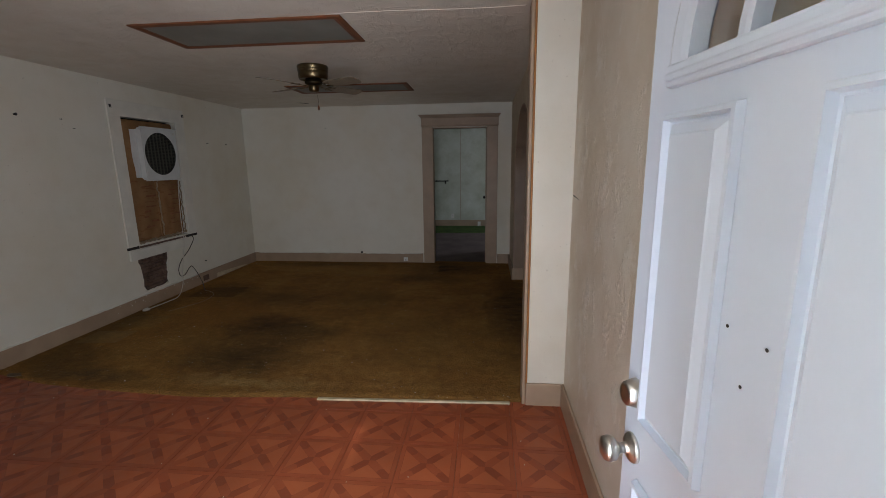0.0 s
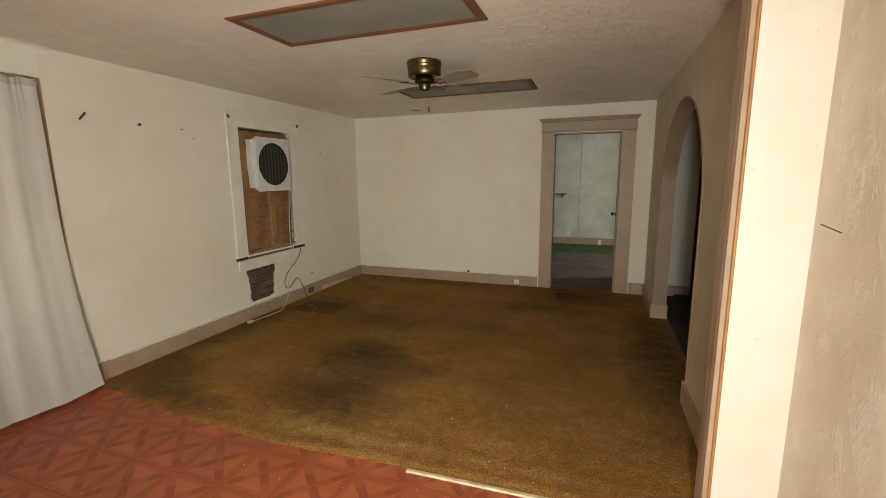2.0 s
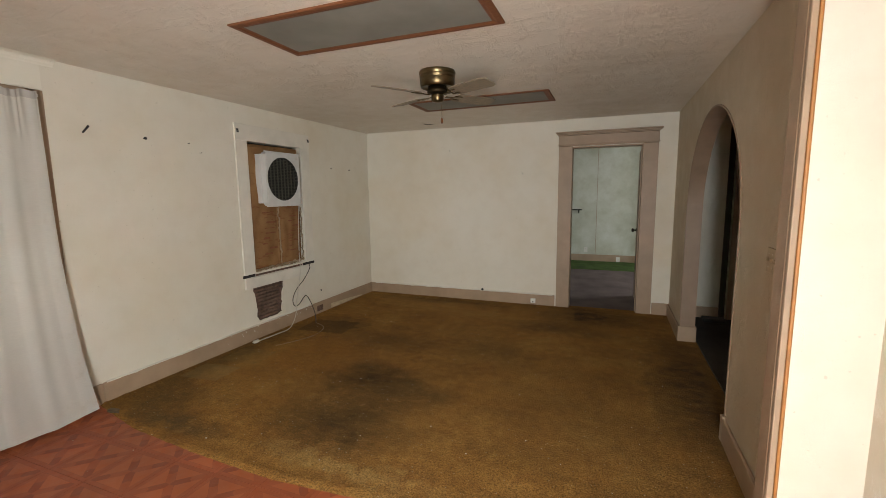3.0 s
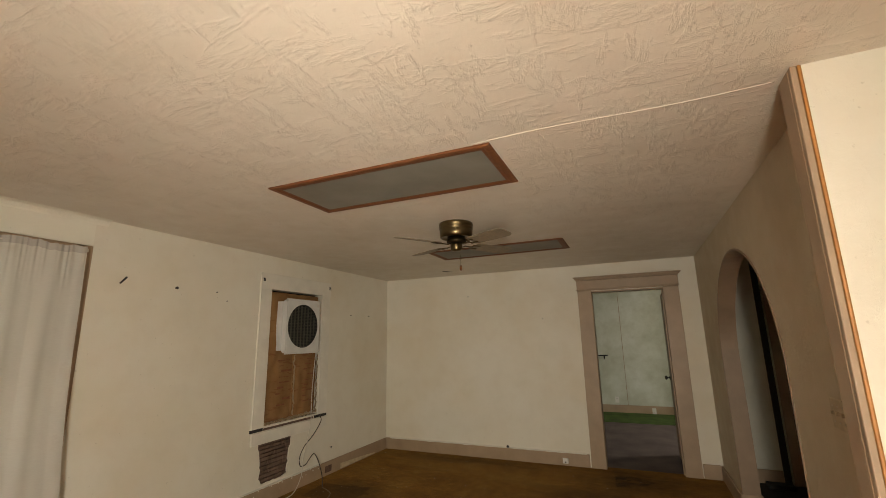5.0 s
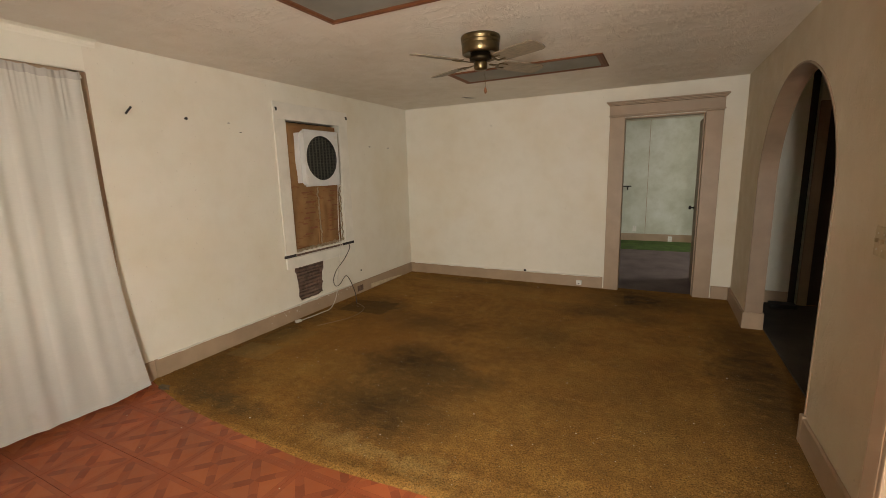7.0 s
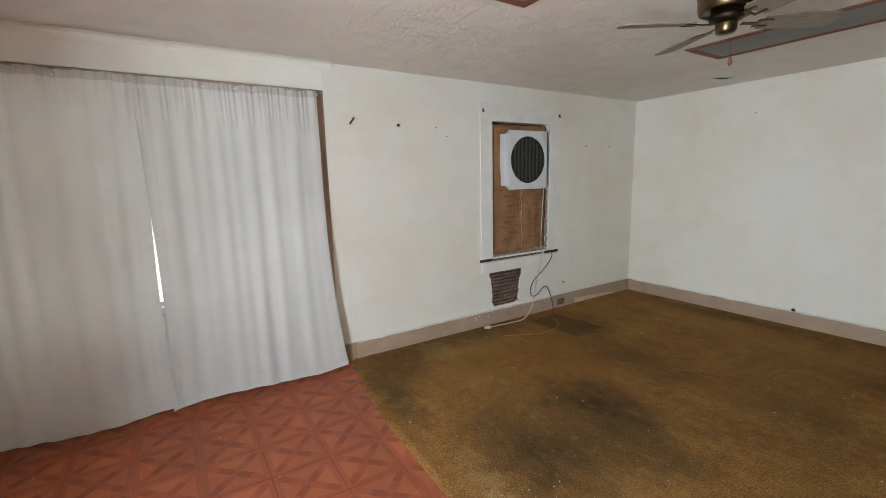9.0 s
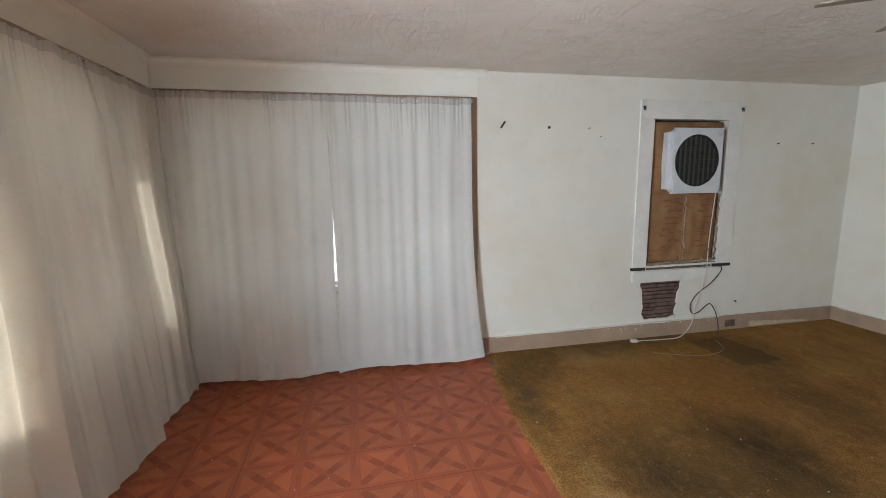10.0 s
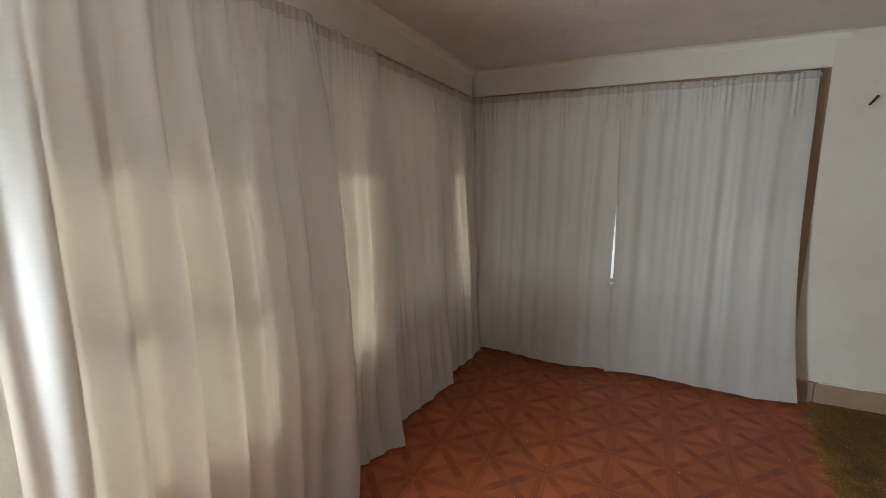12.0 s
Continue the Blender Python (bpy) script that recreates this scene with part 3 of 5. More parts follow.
def paint_line(name, a, b, nrm, seed):
    """Ragged wall paint that runs over the top edge of a baseboard."""
    bm = bmesh.new()
    A, B = Vector((*a, 0)), Vector((*b, 0))
    n = int((B - A).length / 0.012)
    o = Vector((*nrm, 0))
    rows = []
    for i in range(n + 1):
        p = A + (B - A) * i / n
        d = 0.0035 + 0.010 * max(0.0, noise.noise(Vector((i * 0.09, seed, 0)))) + 0.004 * max(0.0, noise.noise(Vector((i * 0.5, seed, 4))))
        q0, q1 = p + o * 0.002, p + o * 0.0215
        rows.append([bm.verts.new((q0.x, q0.y, BH + 0.004)), bm.verts.new((q1.x, q1.y, BH + 0.001)), bm.verts.new((q1.x, q1.y, BH - d))])
    for r0, r1 in zip(rows, rows[1:]):
        for k in range(2):
            bm.faces.new((r0[k], r0[k + 1], r1[k + 1], r1[k]))
    return setting(part(name, bm, M_TRIM_W), "ragged cream paint edge over the baseboard", "trim")


paint_line("trim_paint_west", (WX, 2.69), (WX, 5.0), (1, 0), 2)
paint_line("trim_paint_north", (-3.5, NY), (-0.87, NY), (0, -1), 7)

# chips of pale undercoat on the west baseboard
bm = bmesh.new()
rnd = random.Random(17)
for i in range(22):
    y, z, w, h = rnd.uniform(3.7, 5.1), rnd.uniform(0.06, 0.148), rnd.uniform(0.003, 0.010), rnd.uniform(0.006, 0.030)
    z = min(z, 0.148 - h)
    n = 7
    vs = [bm.verts.new((WX + 0.0213, y + w * math.cos(2 * math.pi * k / n) * rnd.uniform(0.5, 1.1), z + h / 2 + h / 2 * math.sin(2 * math.pi * k / n) * rnd.uniform(0.6, 1.0))) for k in range(n)]
    bm.faces.new(vs)
setting(part("trim_paint_chips", bm, M_TRIM_W), "pale chips where the baseboard paint has flaked", "trim")

# wood-edged post where the porch meets the living room
trim("trim_post", box_obj(0.340, EX - 0.002, PY + 0.022, 2.635, 0.0, CZ, 0.004), "chipped tan-brown painted post casing")
trim("trim_post_edge", box_obj(0.3405, 0.360, PY - 0.004, PY + 0.0215, 0.0, CZ, 0.004), "tan-brown painted edge board with chipped corner")
trim("trim_post_strip", box_obj(0.3605, 0.372, PY - 0.007, PY + 0.021, 0.0, CZ, 0.005), "orange varnished wooden corner strip", M_WOOD)


def doorway_casing():
    ob = empty("door_casing")
    x0, x1, y = -0.68, 0.13, NY
    part("side_casing", box_obj(x0 - 0.150, x0 + 0.012, y - 0.022, y, 0, 2.035, 0.004), M_TRIM, ob)
    part("side_casing", box_obj(x1 - 0.012, x1 + 0.150, y - 0.022, y, 0, 2.035, 0.004), M_TRIM, ob)
    part("head_casing", box_obj(x0 - 0.155, x1 + 0.155, y - 0.024, y, 2.036, 2.165, 0.004), M_TRIM, ob)
    bm = bmesh.new()
    box(bm, x0 - 0.163, x1 + 0.163, y - 0.034, y, 2.046, 2.058, bevel=0.004)
    part("bead", bm, M_TRIM, ob)
    bm = bmesh.new()
    for k, (z0, z1, o) in enumerate(((2.166, 2.178, 0.010), (2.178, 2.192, 0.022), (2.192, 2.206, 0.034))):
        box(bm, x0 - 0.155 - o, x1 + 0.155 + o, y - 0.024 - o, y, z0, z1, bevel=0.003)
    part("cap_moulding", bm, M_TRIM, ob)
    part("jamb", box_obj(x0, x0 + 0.014, y + 0.001, y + 0.149, 0, 2.015, 0.002), M_TRIM, ob)
    part("jamb", box_obj(x1 - 0.014, x1, y + 0.001, y + 0.149, 0, 2.015, 0.002), M_TRIM, ob)
    part("jamb", box_obj(x0, x1, y + 0.001, y + 0.149, 2.016, 2.03, 0.002), M_TRIM, ob)
    part("door_stop", box_obj(x1 - 0.026, x1 - 0.015, y + 0.05, y + 0.09, 0, 2.01, 0.002), M_TRIM, ob)
    return setting(ob, "tan-brown painted door casing with moulded cap", "door casing")


doorway_casing()


def arch_lining():
    """Painted lining of the arch, with plinth blocks at its feet."""
    ob = empty("arch_lining")
    bm = bmesh.new()
    n = 36
    ys = [AC - AA * math.cos(math.pi * i / n) for i in range(n + 1)]
    zs = [AZ + AB * math.sin(math.pi * i / n) for i in range(n + 1)]
    prof = [(AC - AA, BH)] + list(zip(ys, zs)) + [(AC + AA, BH)]
    rows = []
    for y, z in prof:
        d = Vector((AC - y, (AZ - 0.2 - z) if z > AZ else 0)).normalized() * 0.012
        rows.append([bm.verts.new((x, y + q * d.x, z + q * d.y)) for x, q in ((EX - 0.006, 0), (EX - 0.006, 1), (EX + 0.126, 1), (EX + 0.126, 0))])
    for a, b in zip(rows, rows[1:]):
        for k in range(4):
            bm.faces.new((a[k], a[(k + 1) % 4], b[(k + 1) % 4], b[k]))
    part("lining", bm, M_ARCH, ob, "tan-brown painted arch lining", False)
    for y in (AC + AA, AC - AA):
        part("plinth", box_obj(EX - 0.022, EX + 0.14, y - 0.022, y + 0.02, 0, BH + 0.01, 0.005), M_TRIM, ob)
    return setting(ob, "tan-brown painted lining of the arched opening", "arch")


arch_lining()


# ---- front door ----
M_STEEL = plain("brushed_nickel", (0.62, 0.60, 0.56), 0.28, 1.0, 0.08, 30, 0.05)
M_BRASS = plain("antique_brass", (0.17, 0.125, 0.065), 0.33, 1.0, 0.2, 20, 0.05)
M_BLACK = plain("black_iron", (0.018, 0.017, 0.016), 0.7)
M_WHITE = plain("white_plastic", (0.72, 0.71, 0.67), 0.4, 0, 0.05)


def front_door():
    hinge, edge = Vector((0.546, 0.042)), Vector((0.434, 0.955))
    d = (edge - hinge)
    W = d.length
    ang = math.degrees(math.atan2(d.y, d.x))
    ob = empty("door_1", pose(hinge.x, hinge.y, 0.012, 0, 0, ang))
    # local x from hinge to latch, y towards the room's middle, z up
    H, T = 2.02, 0.044
    ec, eb, fz = (W - 0.46), 0.315, 1.668
    n = 40
    arc = [(ec + 0.35 * math.cos(math.pi * i / n), fz + eb * math.sin(math.pi * i / n)) for i in range(n + 1)]
    bm = bmesh.new()
    box(bm, 0, W, -T, 0, 0, fz)
    for y in (0, -T):
        up = [bm.verts.new((x, y, z)) for x, z in arc]
        tp = [bm.verts.new((x, y, H)) for x, z in arc]
        for i in range(n):
            bm.faces.new((up[i], up[i + 1], tp[i + 1], tp[i]))
    box(bm, 0, arc[-1][0], -T, 0, fz, H)
    box(bm, arc[0][0], W, -T, 0, fz, H)
    box(bm, arc[-1][0], arc[0][0], -T, 0, H - 0.004, H)
    leaf = part("leaf", bm, M_DOOR, ob)

    def moulding(s0, s1, z0, z1):
        bm = bmesh.new()
        x0, x1 = W - s1, W - s0
        loops = []
        for inset, h in ((0, 0.001), (0.003, 0.015), (0.011, 0.016), (0.015, 0.003), (0.019, 0.002), (0.037, 0.014), (0.040, 0.017), (0.044, 0.017)):
            loops.append([bm.verts.new(c) for c in ((x0 + inset, h, z0 + inset), (x1 - inset, h, z0 + inset), (x1 - inset, h, z1 - inset), (x0 + inset, h, z1 - inset))])
        for a, b in zip(loops, loops[1:]):
            for k in range(4):
                bm.faces.new((a[k], a[(k + 1) % 4], b[(k + 1) % 4], b[k]))
        bm.faces.new(loops[-1])
        part("panel", bm, M_DOOR, leaf)

    for z0, z1 in ((0.944, 1.584), (0.20, 0.80)):
        moulding(0.074, 0.280, z0, z1)
        moulding(0.410, 0.605, z0, z1)
        moulding(0.710, 0.860, z0, z1)

    # fan light: ring, sill bar and spokes
    bm = bmesh.new()

    def ring(rx, rz, w, y0, y1):
        rows = []
        for i in range(n + 1):
            c, q = math.cos(math.pi * i / n), math.sin(math.pi * i / n)
            rows.append([bm.verts.new((ec + (rx + o) * c, y, fz + (rz + o) * q)) for o, y in ((0, y0), (0, y1 * 0.8), (w * 0.3, y1), (w * 0.7, y1), (w, y1 * 0.5), (w, y0))])
        for a, b in zip(rows, rows[1:]):
            for k in range(5):
                bm.faces.new((a[k], a[k + 1], b[k + 1], b[k]))

    ring(0.318, 0.278, 0.066, -0.02, 0.016)
    ring(0.181, 0.160, 0.030, -0.02, 0.010)
    box(bm, ec - 0.386, ec + 0.386, -0.02, 0.014, fz - 0.038, fz + 0.004, bevel=0.006)
    box(bm, ec - 0.380, ec + 0.380, 0.0, 0.020, fz - 0.028, fz - 0.012, bevel=0.006)
    for a in (45, 90, 135):
        c, q = math.cos(radians(a)), math.sin(radians(a))
        rows = []
        for r in (0.195, 0.26, 0.33):
            rows.append([bm.verts.new((ec + r * c + o * q, y, fz + r * 0.84 * q - o * c)) for o, y in ((-0.011, -0.02), (-0.009, 0.006), (0.009, 0.006), (0.011, -0.02))])
        for a0, b0 in zip(rows, rows[1:]):
            for k in range(3):
                bm.faces.new((a0[k], a0[k + 1], b0[k + 1], b0[k]))
    part("fanlight_frame", bm, M_DOOR, ob, "white moulded fan light frame")
    bm = bmesh.new()
    fr = [bm.verts.new((ec + 0.325 * math.cos(math.pi * i / n), -0.018, fz + 0.275 * math.sin(math.pi * i / n))) for i in range(n + 1)]
    bm.faces.new(fr)
    bk = [bm.verts.new((v.co.x, -0.024, v.co.z)) for v in fr]
    bm.faces.new(bk)
    for i in range(n):
        bm.faces.new((fr[i], fr[i + 1], bk[i + 1], bk[i]))
    g = part("pane", bm, M_GLASS, ob, "clear fan-shaped glass")
    g.visible_shadow = False

    side = pose(0, 0, 0, -90, 0, 0)
    bm = bmesh.new()
    lathe(bm, ((0.002, 0.0), (0.034, 0.0), (0.034, 0.004), (0.030, 0.010), (0.014, 0.014), (0.011, 0.028), (0.014, 0.036), (0.026, 0.044), (0.029, 0.056), (0.026, 0.067), (0.014, 0.073), (0.002, 0.074)), 28, Matrix.Translation((W - 0.045, 0, 0.858)) @ side)
    part("door_knob", bm, M_STEEL, ob, "brushed nickel round door knob", True)
    bm = bmesh.new()
    lathe(bm, ((0.002, 0.0), (0.033, 0.0), (0.033, 0.004), (0.026, 0.026), (0.022, 0.030), (0.012, 0.028), (0.002, 0.028)), 28, Matrix.Translation((W - 0.045, 0, 0.994)) @ side)
    part("deadbolt", bm, M_STEEL, ob, "brushed nickel deadbolt cylinder", True)
    for s, z in ((0.297, 1.251), (0.376, 1.247), (0.338, 1.172)):
        bm = bmesh.new()
        lathe(bm, ((0.0005, 0.0008), (0.0026, 0.0008), (0.003, 0.0016), (0.0014, 0.002), (0.0005, 0.002)), 10, Matrix.Translation((W - s, 0, z)) @ side)
        part("dent", bm, M_BLACK, leaf, "small dark puncture")
    for z in (0.25, 1.0, 1.75):
        bm = bmesh.new()
        lathe(bm, ((0.002, 0), (0.007, 0), (0.007, 0.09), (0.002, 0.09)), 10, Matrix.Translation((0.0, 0.008, z)))
        part("hinge", bm, M_STEEL, ob)
    return setting(ob, "white steel front door standing open, with fan light", "door")


front_door()

# ---- boarded window with fan unit on the west wall ----


def cardboard_mat():
    k = Mat("brown_cardboard", 0.85, 0, 0.2)
    n = k.noise(4, 5)
    c = k.ramp(n, (0.3, (0.21, 0.105, 0.042)), (0.7, (0.33, 0.185, 0.082)))
    rows = k.ramp(k.noise(9, 2, 0.5, k.mapped(1, 1, 5)), (0.60, 0.0), (0.66, 0.45))
    c = k.mix(rows, c, (0.19, 0.06, 0.025))
    k.base(c)
    k.bump(k.noise(35, 3, 0.5, k.mapped(1, 1, 0.2)), 0.35, 0.004)
    return k.m


M_CARD = cardboard_mat()
M_LATH = plain("old_dark_lath", (0.15, 0.092, 0.066), 0.9, 0, 0.45, 14, 0.6, 50, 0.006)
M_UNIT = plain("grey_white_metal_paint", (0.62, 0.62, 0.60), 0.42, 0, 0.08, 9, 0.06)
M_PLASTIC = plain("crumpled_plastic", (0.31, 0.225, 0.135), 0.5, 0, 0.25, 18, 0.6, 30, 0.01)


def boarded_window():
    y0, y1, z0, z1 = 4.147, 4.934, 0.70, 2.02
    cs = empty("window_casing")
    for a in (box_obj(WX, WX + 0.016, 4.008, y0 + 0.004, 0.69, 2.045, 0.003), box_obj(WX, WX + 0.016, y1 - 0.004, 5.078, 0.69, 2.045, 0.003)):
        part("side_casing", a, M_TRIM_W, cs)
    part("head_casing", box_obj(WX, WX + 0.018, 4.006, 5.082, 2.018, 2.175, 0.003), M_TRIM_W, cs)
    part("apron", box_obj(WX, WX + 0.02, 4.012, 5.08, 0.545, 0.655, 0.003), M_TRIM_W, cs)
    part("sill_slot", box_obj(WX, WX + 0.006, 4.16, 4.86, 0.660, 0.680, 0.001), M_LATH, cs, "torn wood where the sill was")
    # solid near-black strips carry the shade of the open sill gap
    part("sill_slot", box_obj(WX, WX + 0.008, 4.88, 5.085, 0.657, 0.684, 0.001), M_DARK, cs, "dark strip for the shaded gap where the sill was torn away")
    part("sill_slot", box_obj(WX, WX + 0.008, 3.995, 4.15, 0.660, 0.688, 0.001), M_DARK, cs, "dark strip for the shaded gap where the sill was torn away")
    setting(cs, "cream painted window casing with missing sill", "window casing")
    # sheet of cardboard, bulging, in two lapped pieces
    for k, (a, b, o, nm) in enumerate(((y0 + 0.002, 4.60, 0.0, 3), (4.54, y1 - 0.03, 0.012, 8))):
        bm = bmesh.new()
        n, m = 24, 34
        g = [[bm.verts.new((WX - 0.045 + o + 0.016 * noise.noise(Vector((i * 0.2, j * 0.15, nm))) + 0.012 * math.sin(math.pi * i / n), a + (b - a) * i / n + 0.012 * noise.noise(Vector((nm, j * 0.3, 0))) * (1 if i == n else 0), z0 + 0.01 + (z1 - z0 - 0.03) * j / m)) for i in range(n + 1)] for j in range(m + 1)]
        for r0, r1 in zip(g, g[1:]):
            for i in range(n):
                bm.faces.new((r0[i], r0[i + 1], r1[i + 1], r1[i]))
        ob = part("cardboard_sheet", bm, M_CARD, None, "", True)
        sol = ob.modifiers.new("thick", "SOLIDIFY")
        sol.thickness = 0.005
        tagged(ob, "brown printed cardboard sheet blocking the window", "cardboard", "sheets over the window")
        rnd = random.Random(nm)
        for j in range(9):
            zc = 0.86 + 0.055 * j
            yc = a + (b - a) * rnd.uniform(0.30, 0.55)
            wd = rnd.uniform(0.06, 0.16)
            bmk = boxes((WX - 0.006 + o, WX - 0.003 + o, yc, yc + wd, zc, zc + rnd.choice((0.008, 0.014, 0.02))))
            part("print_bar", bmk, M_PRINT, ob)
    part_b = boxes((WX - 0.175, WX - 0.10, y0 - 0.003, y1 + 0.003, z0 - 0.003, z1 + 0.003))
    setting(part("window_board", part_b, M_DARK), "dark board closing the old window", "board")
    # crumpled sealing strips: torn, lumpy ribbons of packing along the sill, the jamb and the lap
    def strip(p0, p1, r, seed, label):
        bm = bmesh.new()
        a, b = Vector(p0), Vector(p1)
        n = 30
        rows = []
        for i in range(n + 1):
            q = a + (b - a) * i / n
            j = [noise.noise(Vector((i * 0.41, seed, c))) for c in (0, 5, 9)]
            q += Vector((0.012 * j[0], 0.022 * j[1], 0.022 * j[2]))
            w = r * (0.55 + 0.9 * abs(noise.noise(Vector((i * 0.6, seed, 3)))))
            t = (b - a).normalized().to_track_quat("Z", "Y")
            rows.append([bm.verts.new(q + t @ Vector((w * (1 + 0.5 * noise.noise(Vector((i * 0.9, k, seed)))) * math.cos(k * 1.047), w * math.sin(k * 1.047), 0))) for k in range(6)])
        for r0, r1 in zip(rows, rows[1:]):
            for k in range(6):
                bm.faces.new((r0[k], r0[(k + 1) % 6], r1[(k + 1) % 6], r1[k]))
        bm.faces.new(rows[0])
        bm.faces.new(rows[-1])
        tagged(part("sealing_strip", bm, M_PLASTIC, None, "", False), label, "sealing strip")

    strip((WX - 0.006, y0 + 0.02, 0.712), (WX - 0.006, y1 - 0.22, 0.722), 0.020, 2, "crumpled yellowed packing strip along the sill")
    strip((WX - 0.006, y1 - 0.25, 0.715), (WX - 0.006, y1 - 0.02, 0.735), 0.016, 6, "crumpled yellowed packing strip along the sill")
    strip((WX - 0.012, y1 - 0.022, 0.74), (WX - 0.012, y1 - 0.022, 1.34), 0.012, 11, "torn brown packing strip along the jamb")
    strip((WX - 0.018, 4.565, 0.74), (WX - 0.018, 4.555, 1.36), 0.011, 15, "crumpled plastic strip between cardboard sheets")


M_PRINT = plain("red_brown_print", (0.23, 0.085, 0.035), 0.85, 0, 0.3, 30)
boarded_window()


def fan_unit():
    """Square metal fan unit with a round wire grille."""
    xf, y0, y1, z0, z1 = -3.49, 4.295, 4.805, 1.377, 1.925
    yc, zc, R = 4.545, 1.653, 0.228
    ob = empty("window_fan_unit")
    bm = bmesh.new()
    n = 64
    # front plate with a round hole
    inner, outer = [], []
    for i in range(n):
        a = 2 * math.pi * i / n
        c, q = math.cos(a), math.sin(a)
        inner.append(bm.verts.new((xf, yc + R * c, zc + R * q)))
        ty = ((y1 - yc) if c > 0 else (y0 - yc)) / c if abs(c) > 1e-6 else 1e9
        tz = ((z1 - zc) if q > 0 else (z0 - zc)) / q if abs(q) > 1e-6 else 1e9
        t = min(ty, tz)
        outer.append(bm.verts.new((xf, yc + t * c, zc + t * q)))
    back = [bm.verts.new((xf - 0.056, v.co.y, v.co.z)) for v in outer]
    for i in range(n):
        j = (i + 1) % n
        bm.faces.new((inner[i], inner[j], outer[j], outer[i]))
        bm.faces.new((outer[i], outer[j], back[j], back[i]))
    plate = part("front_plate", bm, M_UNIT, ob, "off-white metal front plate")
    bm = bmesh.new()
    rim = [[bm.verts.new((x, yc + (R + o) * math.cos(2 * math.pi * i / n), zc + (R + o) * math.sin(2 * math.pi * i / n))) for i in range(n)] for x, o in ((xf - 0.001, 0.0015), (xf - 0.05, 0.0015))]
    for i in range(n):
        bm.faces.new((rim[0][i], rim[0][(i + 1) % n], rim[1][(i + 1) % n], rim[1][i]))
    part("shroud", bm, M_BLACK, ob, "dark shroud round the fan")
    part("housing", boxes((WX - 0.06, xf - 0.054, y0 - 0.012, y1 - 0.02, z0 + 0.025, z1 - 0.02), bevel=0.006), M_UNIT, ob)
    part("lip", boxes((xf - 0.010, xf + 0.006, y0 - 0.004, y1 + 0.004, z0 - 0.012, z0 + 0.004), bevel=0.002), M_UNIT, ob)
    part("lip", boxes((xf - 0.010, xf + 0.006, y0 - 0.004, y1 + 0.004, z1 - 0.004, z1 + 0.010), bevel=0.002), M_UNIT, ob)
    for a0, a1, b0, b1 in ((y0 + 0.014, y0 + 0.018, z0 + 0.02, z1 - 0.02), (y1 - 0.018, y1 - 0.014, z0 + 0.02, z1 - 0.02)):
        part("rim", boxes((xf, xf + 0.003, a0, a1, b0, b1)), M_UNIT, plate)
    part("badge", boxes((xf, xf + 0.004, y1 - 0.055, y1 - 0.022, z1 - 0.06, z1 - 0.028), bevel=0.002), M_STEEL, plate, "small grey badge")
    bm = bmesh.new()
    lathe(bm, ((0.001, 0.0), (R + 0.004, 0.0), (R + 0.004, 0.004), (0.001, 0.004)), 48, pose(xf - 0.046, yc, zc, 0, 90, 0))
    part("fan_well", bm, M_BLACK, ob, "dark fan well")
    # vertical condenser fins, then ring wires
    for k in range(9):
        y = yc - 0.20 + 0.05 * k
        hh = math.sqrt(max(0.0, R * R - (y - yc) ** 2)) - 0.008
        if hh > 0.03:
            part("fin", boxes((xf - 0.032, xf - 0.026, y - 0.007, y + 0.007, zc - hh, zc + hh)), M_FIN, ob)
    bm = bmesh.new()
    for k in range(27):
        z = zc - R + 0.016 * (k + 0.8)
        hw = math.sqrt(max(0.0, R * R - (z - zc) ** 2))
        if hw > 0.02:
            box(bm, xf - 0.004, xf - 0.001, yc - hw, yc + hw, z - 0.0016, z + 0.0016)
    part("grille", bm, M_FIN, plate, "dark wire grille")
    for y, z in ((y0 + 0.025, z0 + 0.08), (y0 + 0.025, z1 - 0.08)):
        bm = bmesh.new()
        lathe(bm, ((0.001, 0), (0.006, 0), (0.005, 0.003), (0.001, 0.003)), 10, pose(xf, y, z, 0, 90, 0))
        part("screw", bm, M_STEEL, plate)
    return tagged(ob, "off-white metal window fan with round dark grille", "window fan")


M_FIN = plain("dull_grey_green_fins", (0.09, 0.09, 0.072), 0.5, 0.3, 0.2, 20)
fan_unit()

# torn opening under the window with bare lath


